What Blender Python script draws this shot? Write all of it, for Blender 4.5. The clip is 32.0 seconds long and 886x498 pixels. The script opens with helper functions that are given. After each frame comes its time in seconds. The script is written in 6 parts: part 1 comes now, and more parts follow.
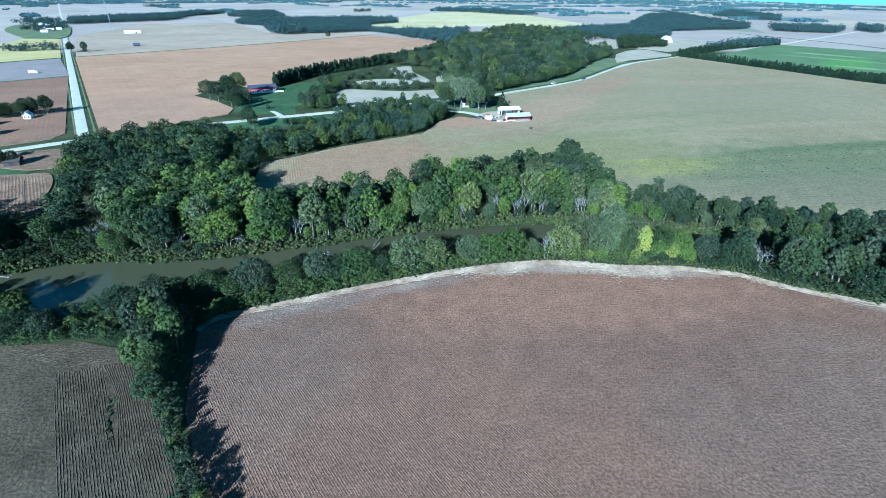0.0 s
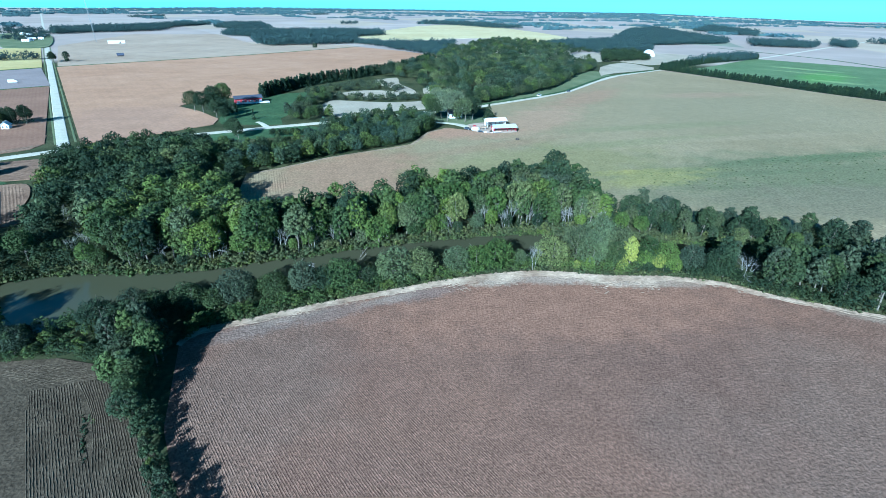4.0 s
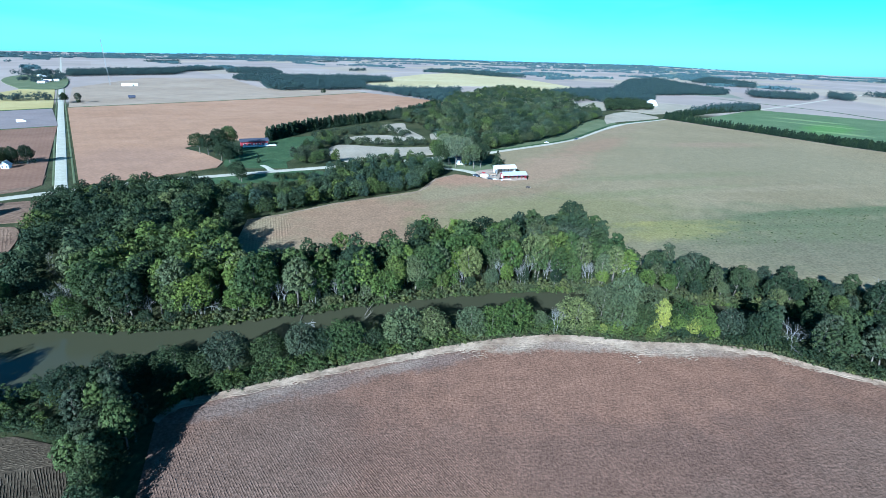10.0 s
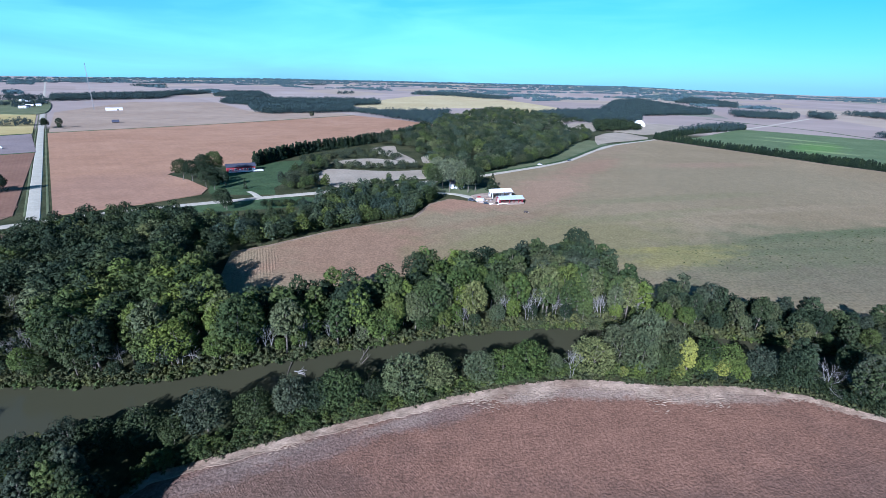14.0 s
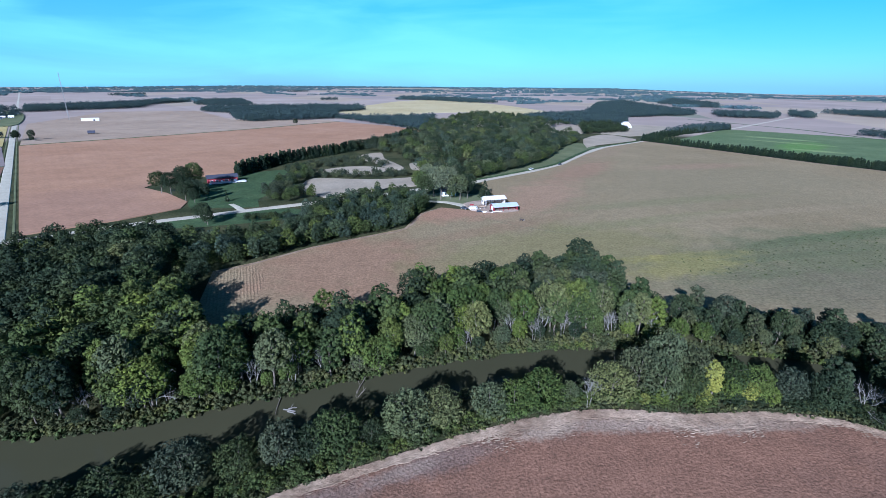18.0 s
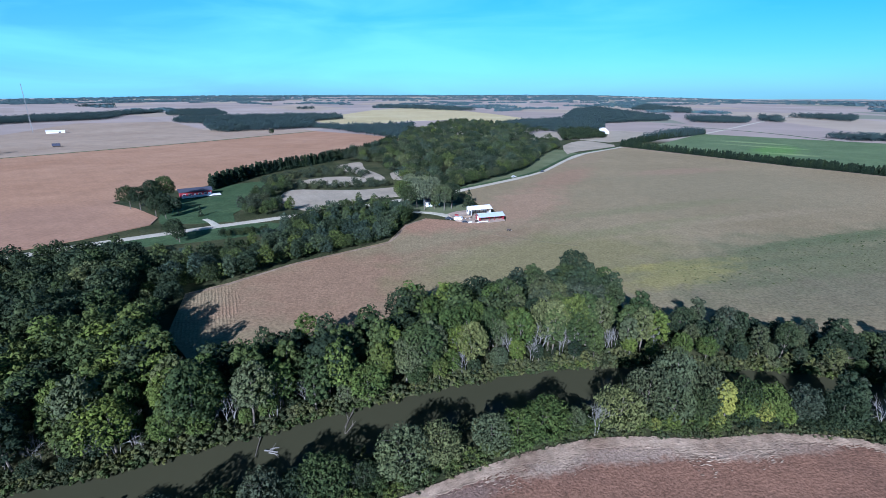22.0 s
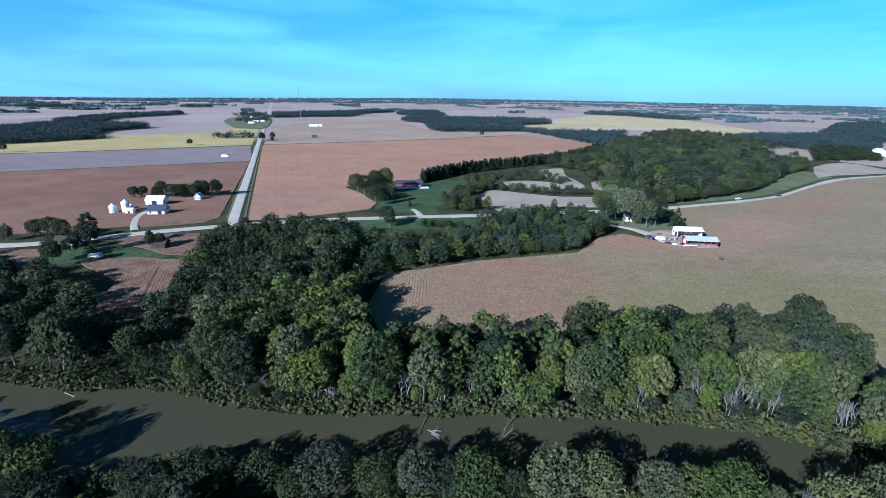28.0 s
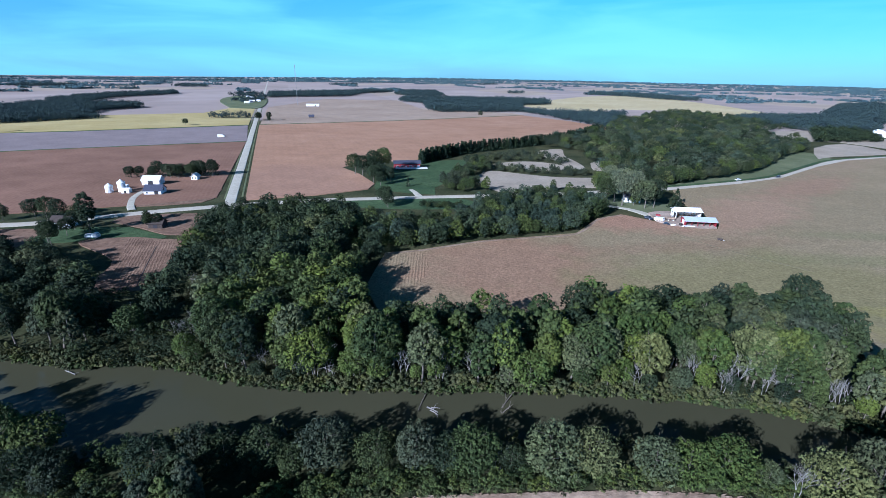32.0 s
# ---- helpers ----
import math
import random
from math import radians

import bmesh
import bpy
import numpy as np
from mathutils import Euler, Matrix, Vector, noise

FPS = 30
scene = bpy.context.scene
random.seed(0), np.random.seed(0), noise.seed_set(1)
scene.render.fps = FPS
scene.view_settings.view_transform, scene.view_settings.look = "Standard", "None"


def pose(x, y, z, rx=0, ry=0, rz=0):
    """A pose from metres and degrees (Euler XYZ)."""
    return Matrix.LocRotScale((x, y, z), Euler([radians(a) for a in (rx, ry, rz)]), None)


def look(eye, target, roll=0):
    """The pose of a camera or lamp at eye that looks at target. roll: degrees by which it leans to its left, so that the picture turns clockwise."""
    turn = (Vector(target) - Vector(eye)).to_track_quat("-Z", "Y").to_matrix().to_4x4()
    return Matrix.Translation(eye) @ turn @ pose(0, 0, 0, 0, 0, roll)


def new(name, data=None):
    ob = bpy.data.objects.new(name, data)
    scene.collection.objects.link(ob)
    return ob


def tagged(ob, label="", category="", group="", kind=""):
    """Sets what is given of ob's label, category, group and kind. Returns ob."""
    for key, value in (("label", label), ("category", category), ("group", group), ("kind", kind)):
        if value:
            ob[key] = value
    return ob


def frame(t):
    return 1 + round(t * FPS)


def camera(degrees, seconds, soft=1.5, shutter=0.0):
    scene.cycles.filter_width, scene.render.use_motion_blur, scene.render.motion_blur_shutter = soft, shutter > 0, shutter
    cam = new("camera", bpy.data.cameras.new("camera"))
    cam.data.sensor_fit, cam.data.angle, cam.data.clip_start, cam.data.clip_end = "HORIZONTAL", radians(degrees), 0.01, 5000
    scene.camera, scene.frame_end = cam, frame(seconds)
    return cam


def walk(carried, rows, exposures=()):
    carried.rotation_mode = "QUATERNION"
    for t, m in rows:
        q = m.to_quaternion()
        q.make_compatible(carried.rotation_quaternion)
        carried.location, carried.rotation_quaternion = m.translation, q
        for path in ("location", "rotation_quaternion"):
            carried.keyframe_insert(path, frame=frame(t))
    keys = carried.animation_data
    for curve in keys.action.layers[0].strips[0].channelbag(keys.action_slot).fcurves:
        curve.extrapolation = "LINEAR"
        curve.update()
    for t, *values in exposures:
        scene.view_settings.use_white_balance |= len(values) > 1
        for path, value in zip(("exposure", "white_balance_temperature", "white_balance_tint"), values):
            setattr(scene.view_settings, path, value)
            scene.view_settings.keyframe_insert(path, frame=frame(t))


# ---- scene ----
EXPOSURES = [(0, 1.60, 4420, -9), (9.2, 1.58, 4420, -9), (10.6, 1.40, 4900, 9), (12.2, 1.24, 5020, 18), (16, 1.07, 4990, 17), (20, 0.98, 4970, 16), (32, 0.98, 5000, 17)]
cam = camera(85.8, 32.0, 0.5)
PATH = [
    (0, (0.003, -0.782, 70.031), (-0.020, 0.981, 69.086), 0.34),
    (0.5, (0.013, -0.678, 70.010), (-0.011, 1.095, 69.084), 1.35),
    (1, (-0.017, -0.524, 69.967), (-0.035, 1.232, 69.009), 1.06),
    (1.5, (-0.063, -0.431, 69.913), (-0.065, 1.325, 68.955), 0.52),
    (2, (-0.026, -0.422, 69.854), (-0.039, 1.338, 68.903), 0.46),
    (2.5, (0.072, -0.418, 69.816), (0.080, 1.352, 68.884), 1.22),
    (3, (0.124, -0.322, 69.797), (0.146, 1.429, 68.831), 1.16),
    (3.5, (0.127, -0.092, 69.795), (0.138, 1.689, 68.885), 0.86),
    (5.5, (0.093, 1.179, 69.238), (0.217, 2.962, 68.340), 0.97),
    (6, (-0.044, 1.796, 69.164), (0.070, 3.591, 68.290), 1.09),
    (6.5, (-0.318, 2.783, 69.098), (-0.221, 4.565, 68.196), 1.70),
    (7, (-0.650, 3.984, 69.041), (-0.577, 5.771, 68.145), 1.27),
    (7.5, (-0.975, 5.295, 68.987), (-0.920, 7.098, 68.122), 1.28),
    (8, (-1.342, 6.664, 68.933), (-1.295, 8.463, 68.060), 1.65),
    (8.5, (-1.753, 8.081, 68.908), (-1.718, 9.867, 68.008), 1.34),
    (9, (-2.235, 9.605, 68.900), (-2.214, 11.409, 68.035), 1.41),
    (9.5, (-2.662, 11.158, 68.910), (-2.654, 12.993, 68.115), 1.66),
    (10, (-3.077, 12.706, 68.949), (-3.057, 14.561, 68.201), 1.66),
    (10.5, (-3.543, 14.276, 69.009), (-3.505, 16.141, 68.286), 1.34),
    (11, (-4.008, 15.845, 69.065), (-3.942, 17.706, 68.336), 1.18),
    (11.5, (-4.521, 17.321, 69.094), (-4.432, 19.199, 68.410), 1.43),
    (12, (-4.947, 18.695, 69.092), (-4.872, 20.578, 68.424), 1.60),
    (12.5, (-5.366, 20.137, 69.079), (-5.304, 22.012, 68.386), 1.39),
    (13, (-5.818, 21.693, 69.060), (-5.748, 23.573, 68.383), 1.46),
    (13.5, (-6.229, 23.207, 69.018), (-6.169, 25.090, 68.347), 1.39),
    (15.5, (-7.795, 29.152, 68.793), (-7.710, 31.036, 68.127), 0.94),
    (16, (-8.159, 30.664, 68.796), (-8.079, 32.548, 68.131), 0.82),
    (16.5, (-8.542, 32.085, 68.805), (-8.438, 33.972, 68.150), 0.87),
    (17, (-8.925, 33.487, 68.865), (-8.810, 35.370, 68.203), 0.52),
    (17.5, (-9.246, 34.815, 68.947), (-9.113, 36.704, 68.305), 0.60),
    (18, (-9.520, 36.071, 69.015), (-9.403, 37.958, 68.362), 0.47),
    (18.5, (-9.813, 37.405, 69.092), (-9.688, 39.291, 68.440), 0.65),
    (19, (-10.099, 38.813, 69.146), (-9.962, 40.696, 68.486), 0.66),
    (19.5, (-10.310, 40.120, 69.136), (-10.149, 42.003, 68.482), 0.60),
    (20, (-10.560, 41.397, 69.124), (-10.384, 43.283, 68.482), 0.50),
    (20.5, (-10.807, 42.560, 69.096), (-10.632, 44.436, 68.425), 0.31),
    (21, (-11.058, 43.536, 69.066), (-10.857, 45.415, 68.409), 0.45),
    (21.5, (-11.365, 44.303, 69.004), (-11.163, 46.182, 68.351), 0.30),
    (22, (-11.710, 44.797, 68.929), (-11.510, 46.687, 68.305), -0.02),
    (22.5, (-12.072, 45.129, 68.882), (-11.841, 47.014, 68.254), -0.21),
    (23, (-12.417, 45.481, 68.878), (-12.151, 47.360, 68.249), -0.24),
    (23.5, (-12.492, 45.628, 68.906), (-12.218, 47.521, 68.320), -0.38),
    (24, (-12.491, 45.581, 68.939), (-12.375, 47.484, 68.334), -0.66),
    (24.5, (-12.287, 45.426, 69.001), (-12.543, 47.311, 68.385), -0.11),
    (25, (-11.946, 45.322, 69.059), (-12.484, 47.148, 68.447), 0.34),
    (25.5, (-11.650, 45.292, 69.052), (-12.241, 47.102, 68.438), 0.68),
    (27.5, (-10.944, 45.728, 68.992), (-11.546, 47.536, 68.386), 1.11),
    (28, (-10.844, 45.815, 68.970), (-11.420, 47.630, 68.358), 1.04),
    (28.5, (-10.790, 45.890, 68.940), (-11.373, 47.708, 68.344), 1.12),
    (29, (-10.789, 45.978, 68.904), (-11.385, 47.782, 68.283), 1.18),
    (29.5, (-10.813, 46.091, 68.868), (-11.414, 47.889, 68.229), 1.26),
    (30, (-10.823, 46.139, 68.794), (-11.412, 47.950, 68.183), 1.19),
    (30.5, (-10.935, 46.111, 68.689), (-11.501, 47.935, 68.096), 1.22),
    (31, (-11.067, 46.080, 68.567), (-11.629, 47.897, 67.949), 1.29),
    (31.5, (-11.093, 45.982, 68.432), (-11.650, 47.800, 67.811), 1.48),
    (32, (-10.965, 45.762, 68.276), (-11.525, 47.556, 67.592), 1.19),
]
walk(cam, [(t, look(eye, target, roll)) for t, eye, target, roll in PATH], EXPOSURES)
# Bright near the horizon, dimmed overhead to weaken the fill light in shadows.
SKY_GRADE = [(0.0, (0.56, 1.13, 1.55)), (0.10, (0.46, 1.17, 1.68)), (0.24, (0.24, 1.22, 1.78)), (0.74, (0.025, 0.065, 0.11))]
CLOUD = (5.0, 12.6, 16.5, 1)
SKY_POWER, SUN_POWER = 0.042, 5.0

from mathutils.geometry import tessellate_polygon

# ---- world, sun, exposure ----
SUN_AZ = Vector((0.36, 0.933, 0)).normalized()      # the way the shadows fall
SUN_EL = radians(24.5)
world = bpy.data.worlds.new("world")
scene.world = world
world.use_nodes = True
wn, wl = world.node_tree.nodes, world.node_tree.links
wn.clear()
w_out, w_bg = wn.new("ShaderNodeOutputWorld"), wn.new("ShaderNodeBackground")
w_sky = wn.new("ShaderNodeTexSky")
w_sky.sky_type, w_sky.sun_disc = "NISHITA", False
w_sky.sun_elevation = SUN_EL
w_sky.sun_rotation = math.atan2(-SUN_AZ.x, -SUN_AZ.y)
w_sky.altitude, w_sky.air_density, w_sky.dust_density, w_sky.ozone_density = 200, 1.0, 0.4, 3.0
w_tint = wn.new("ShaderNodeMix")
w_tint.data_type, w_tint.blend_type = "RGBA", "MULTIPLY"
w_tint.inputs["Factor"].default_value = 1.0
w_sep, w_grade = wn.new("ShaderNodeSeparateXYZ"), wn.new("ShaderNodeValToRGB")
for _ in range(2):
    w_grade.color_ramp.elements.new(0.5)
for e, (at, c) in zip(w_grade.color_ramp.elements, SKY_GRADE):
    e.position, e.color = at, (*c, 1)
w_co, w_map, w_noise, w_ramp, w_cloud = (wn.new(k) for k in ("ShaderNodeTexCoord", "ShaderNodeMapping", "ShaderNodeTexNoise", "ShaderNodeValToRGB", "ShaderNodeMix"))
w_map.inputs["Scale"].default_value = (1.6, 1.0, 9.0)
w_map.inputs["Rotation"].default_value = (0.0, 0.06, 0.3)
w_noise.inputs["Scale"].default_value, w_noise.inputs["Detail"].default_value = 1.7, 5.0
w_noise.inputs["Distortion"].default_value = 0.5
w_ramp.color_ramp.elements[0].position, w_ramp.color_ramp.elements[1].position = 0.40, 0.66
w_ramp.color_ramp.elements[0].color = (0.16, 0.16, 0.16, 1)
w_ramp.color_ramp.elements[1].color = (0.55, 0.55, 0.55, 1)
w_cloud.data_type = "RGBA"
w_cloud.inputs["B"].default_value = CLOUD
wl.new(w_co.outputs["Generated"], w_map.inputs["Vector"])
wl.new(w_map.outputs["Vector"], w_noise.inputs["Vector"])
wl.new(w_noise.outputs["Fac"], w_ramp.inputs["Fac"])
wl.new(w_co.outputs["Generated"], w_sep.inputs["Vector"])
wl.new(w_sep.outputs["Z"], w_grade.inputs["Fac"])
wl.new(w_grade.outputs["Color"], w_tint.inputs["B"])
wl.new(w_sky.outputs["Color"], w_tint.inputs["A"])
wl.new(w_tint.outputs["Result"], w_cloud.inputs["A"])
# The cloud veil thins overhead too, which keeps the fill light low.
w_thin, w_veil = wn.new("ShaderNodeMath"), wn.new("ShaderNodeMapRange")
w_thin.operation = "MULTIPLY"
for socket, value in (("From Min", 0.18), ("From Max", 0.62), ("To Min", 1.0), ("To Max", 0.06)):
    w_veil.inputs[socket].default_value = value
wl.new(w_sep.outputs["Z"], w_veil.inputs["Value"])
wl.new(w_ramp.outputs["Color"], w_thin.inputs[0])
wl.new(w_veil.outputs["Result"], w_thin.inputs[1])
w_side, w_part = wn.new("ShaderNodeMapRange"), wn.new("ShaderNodeMath")
w_part.operation = "MULTIPLY"
for socket, value in (("From Min", 0.05), ("From Max", 0.7), ("To Min", 1.0), ("To Max", 0.35)):
    w_side.inputs[socket].default_value = value
wl.new(w_sep.outputs["X"], w_side.inputs["Value"])
wl.new(w_thin.outputs["Value"], w_part.inputs[0])
wl.new(w_side.outputs["Result"], w_part.inputs[1])
wl.new(w_part.outputs["Value"], w_cloud.inputs["Factor"])
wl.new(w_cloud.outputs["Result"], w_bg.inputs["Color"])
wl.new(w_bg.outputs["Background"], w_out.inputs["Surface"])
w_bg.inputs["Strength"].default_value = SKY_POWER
sun = new("sun", bpy.data.lights.new("sun", "SUN"))
sun.data.energy, sun.data.angle, sun.data.color = SUN_POWER, radians(0.55), (1.0, 0.965, 0.91)
sun.matrix_world = look(-SUN_AZ * 100 + Vector((0, 0, 100 * math.tan(SUN_EL))), (0, 0, 0))


# ---- materials ----
class Nodes:
    """A short way to write a node material."""

    def __init__(self, name, rough=0.8, spec=0.25, metal=0.0):
        self.m = bpy.data.materials.new(name)
        self.m.use_nodes = True
        self.n, self.l = self.m.node_tree.nodes, self.m.node_tree.links
        self.b = self.n["Principled BSDF"]
        self.b.inputs["Roughness"].default_value = rough
        self.b.inputs["Specular IOR Level"].default_value = spec
        self.b.inputs["Metallic"].default_value = metal
        self.geo = self.n.new("ShaderNodeNewGeometry")

    def put(self, value, socket):
        if isinstance(value, bpy.types.NodeSocket):
            self.l.new(value, socket)
        elif isinstance(value, (tuple, list)) and len(value) == 3 and socket.type == "RGBA":
            socket.default_value = (*value, 1)
        else:
            socket.default_value = value

    def pos(self, scale=(1, 1, 1), turn=0.0, offset=(0, 0, 0)):
        mp = self.n.new("ShaderNodeMapping")
        mp.inputs["Scale"].default_value, mp.inputs["Rotation"].default_value = scale, (0, 0, turn)
        mp.inputs["Location"].default_value = offset
        self.l.new(self.geo.outputs["Position"], mp.inputs["Vector"])
        return mp.outputs["Vector"]

    def noise(self, scale, detail=3.0, vector=None, rough=0.55):
        t = self.n.new("ShaderNodeTexNoise")
        t.inputs["Scale"].default_value, t.inputs["Detail"].default_value, t.inputs["Roughness"].default_value = scale, detail, rough
        self.l.new(vector if vector else self.geo.outputs["Position"], t.inputs["Vector"])
        return t.outputs["Fac"]

    def ramp(self, fac, *stops):
        r = self.n.new("ShaderNodeValToRGB")
        while len(r.color_ramp.elements) < len(stops):
            r.color_ramp.elements.new(0.5)
        for e, (at, c) in zip(r.color_ramp.elements, stops):
            e.position, e.color = at, (*c, 1) if isinstance(c, (tuple, list)) else (c, c, c, 1)
        self.put(fac, r.inputs["Fac"])
        return r.outputs["Color"]

    def mix(self, fac, a, b, blend="MIX"):
        x = self.n.new("ShaderNodeMix")
        x.data_type, x.blend_type = "RGBA", blend
        self.put(fac, x.inputs["Factor"]), self.put(a, x.inputs["A"]), self.put(b, x.inputs["B"])
        return x.outputs["Result"]

    def math(self, op, a, b=0.0, c=0.0):
        x = self.n.new("ShaderNodeMath")
        x.operation = op
        self.put(a, x.inputs[0]), self.put(b, x.inputs[1]), self.put(c, x.inputs[2])
        return x.outputs["Value"]

    def blob(self, x, y, rx, ry, turn=0.0, ragged=0.35):
        """A soft ragged patch on the ground: 1 inside, 0 outside."""
        c, n = math.cos(-turn), math.sin(-turn)
        turned, scaled, d = self.n.new("ShaderNodeMapping"), self.n.new("ShaderNodeMapping"), self.n.new("ShaderNodeVectorMath")
        turned.inputs["Rotation"].default_value = (0, 0, -turn)
        scaled.inputs["Scale"].default_value = (1 / rx, 1 / ry, 0)
        scaled.inputs["Location"].default_value = (-(c * x - n * y) / rx, -(n * x + c * y) / ry, 0)
        d.operation = "LENGTH"
        self.l.new(self.geo.outputs["Position"], turned.inputs["Vector"])
        self.l.new(turned.outputs["Vector"], scaled.inputs["Vector"])
        self.l.new(scaled.outputs["Vector"], d.inputs[0])
        far = self.math("ADD", d.outputs["Value"], self.math("MULTIPLY", self.math("SUBTRACT", self.noise(2.2 / min(rx, ry), 4), 0.5), ragged * 4))
        return self.math("MULTIPLY_ADD", self.math("MINIMUM", self.math("MAXIMUM", far, 0.5), 1.1), -1 / 0.6, 1.1 / 0.6)

    def rows(self, way, spacing):
        """0 to 1 waves across rows that run along the way (x, y)."""
        dot = self.n.new("ShaderNodeVectorMath")
        dot.operation = "DOT_PRODUCT"
        k = 2 * math.pi / spacing / math.hypot(*way)
        self.l.new(self.geo.outputs["Position"], dot.inputs[0])
        dot.inputs[1].default_value = (-way[1] * k, way[0] * k, 0)
        wob = self.math("ADD", dot.outputs["Value"], self.math("MULTIPLY", self.noise(0.7, 2), 2.2))
        return self.math("MULTIPLY_ADD", self.math("SINE", wob), 0.5, 0.5)

    def bump(self, height, strength=0.4, distance=0.1):
        b = self.n.new("ShaderNodeBump")
        b.inputs["Strength"].default_value, b.inputs["Distance"].default_value = strength, distance
        self.l.new(height, b.inputs["Height"])
        self.l.new(b.outputs["Normal"], self.b.inputs["Normal"])

    def colour(self, c):
        self.put(c, self.b.inputs["Base Color"])
        return self.m


def crop(name, low, high, row=None, spacing=1.0, depth=0.35, patches=(), grain=1.2, large=0.02, speckle=0.65, mottle=0.55):
    """A field: two tones in broad drifts, finer mottling, rows and ragged patches (x, y, rx, ry, turn, colour, strength)."""
    k = Nodes(name, 0.95, 0.05)
    c = k.mix(k.ramp(k.noise(large, 5), (0.35, 0.0), (0.66, 1.0)), low, high)
    for x, y, rx, ry, turn, tone, power in patches:
        c = k.mix(k.math("MULTIPLY", k.blob(x, y, rx, ry, turn), power), c, tone)
    fine = grain > 0.5
    c = k.mix(mottle if fine else 0.3, c, k.ramp(k.noise(0.18 if fine else 0.05, 6), (0.3, 0.62), (0.7, 1.25)), "MULTIPLY")
    c = k.mix(speckle if fine else 0.3, c, k.ramp(k.noise(grain if fine else 0.5, 4, rough=0.7), (0.3, 0.5), (0.7, 1.45)), "MULTIPLY")
    h = k.noise(grain, 4)
    if row:
        r = k.rows(row, spacing)
        c = k.mix(depth, c, k.ramp(r, (0.15, 0.35), (0.8, 1.25)), "MULTIPLY")
        h = k.math("ADD", h, k.math("MULTIPLY", r, 2 * depth))
    k.bump(h, 0.5 if fine else 0.06, 0.4)
    return k.colour(c)


def foliage(name, dark, light, accent=None, share=0.0, deep=0.92):
    """Leaves: dark and light clumps colour in crown shade, a leaning of its own for each tree."""
    k = Nodes(name, 0.75, 0.10)
    isl = k.math("ADD", k.math("MULTIPLY", k.geo.outputs["Random Per Island"], 0.6), k.math("MULTIPLY", k.ramp(k.noise(0.6, 2), (0.36, 0.0), (0.64, 1.0)), 0.4))
    low = tuple(deep * d + (1 - deep) * e for d, e in zip(dark, light))
    light = tuple(1.18 * e for e in light)
    c = k.mix(isl, low, light)
    info, own = k.n.new("ShaderNodeObjectInfo"), k.n.new("ShaderNodeAttribute")
    own.attribute_name = "tree_tone"
    lean = k.math("FRACT", k.math("ADD", info.outputs["Random"], own.outputs["Fac"]))
    c = k.mix(0.9 if deep > 0.5 else 0.4, c, k.ramp(lean, (0.0, (0.50, 0.58, 0.54)), (0.25, (0.76, 0.83, 0.78)), (0.55, (0.98, 1.0, 0.92)), (0.8, (1.14, 1.10, 0.82)), (1.0, (1.36, 1.28, 0.84))), "MULTIPLY")
    c = k.mix(0.35, c, k.ramp(k.noise(0.11, 2), (0.32, (0.6, 0.7, 0.85)), (0.5, (1.0, 1.0, 1.0)), (0.68, (1.35, 1.28, 0.85))), "MULTIPLY")
    if accent:
        c = k.mix(k.math("MULTIPLY", k.ramp(k.noise(0.35, 3), (0.5, 0.0), (0.62, 1.0)), share * 0.6), c, accent)
    k.colour(c)
    return k.m


def plain(name, colour, rough=0.7, spec=0.3, wear=0.25, grain=1.5, metal=0.0):
    """Paint, sheet metal, gravel and the like, with stains at two scales."""
    k = Nodes(name, rough, spec, metal)
    c = k.mix(wear, colour, k.ramp(k.noise(grain, 5), (0.3, 0.45), (0.7, 1.15)), "MULTIPLY")
    c = k.mix(wear, c, k.ramp(k.noise(grain * 0.12, 3), (0.3, 0.6), (0.7, 1.1)), "MULTIPLY")
    k.bump(k.noise(grain * 6, 3), 0.2, 0.02)
    return k.colour(c)


LEAF = {
    "mid": foliage("leaves_mid_green", (0.012, 0.020, 0.008), (0.062, 0.079, 0.027)),
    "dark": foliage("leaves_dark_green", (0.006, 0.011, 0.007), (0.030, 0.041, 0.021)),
    "bright": foliage("leaves_bright_green", (0.014, 0.026, 0.007), (0.080, 0.104, 0.027), (0.100, 0.096, 0.020), 0.25),
    "yellow": foliage("leaves_yellow", (0.075, 0.080, 0.020), (0.215, 0.205, 0.050)),
    "grey": foliage("leaves_grey_green", (0.022, 0.028, 0.014), (0.086, 0.097, 0.050)),
    "silver": foliage("leaves_silver_green", (0.026, 0.032, 0.020), (0.118, 0.128, 0.078)),
    "slate": foliage("leaves_slate_green", (0.011, 0.015, 0.010), (0.052, 0.061, 0.038)),
    # Duller and bluer than the other greens, haze over the forest put into colour.
    "dusky": foliage("leaves_forest_haze_tint", (0.013, 0.021, 0.016), (0.050, 0.067, 0.047)),
    "needle": foliage("needles", (0.006, 0.013, 0.009), (0.021, 0.031, 0.018)),
    "wood": foliage("leaves_of_the_woods", (0.008, 0.014, 0.008), (0.037, 0.050, 0.027), (0.056, 0.066, 0.022), 0.25),
    # These two carry the blue of distance haze in the leaf colour itself.
    "far": foliage("leaves_far_haze_tint", (0.014, 0.026, 0.030), (0.030, 0.046, 0.048), deep=0.3),
    "distant": foliage("leaves_horizon_haze_tint", (0.036, 0.062, 0.076), (0.058, 0.092, 0.108), deep=0.3),
    "brush": foliage("brush_leaves", (0.020, 0.026, 0.012), (0.062, 0.068, 0.032), (0.100, 0.090, 0.042), 0.4),
}
BARK = plain("bark", (0.16, 0.14, 0.115), 0.9, 0.1, 0.6, 2.0)
PALE_BARK = plain("pale_bark", (0.215, 0.205, 0.19), 0.9, 0.1, 0.4, 2.0)
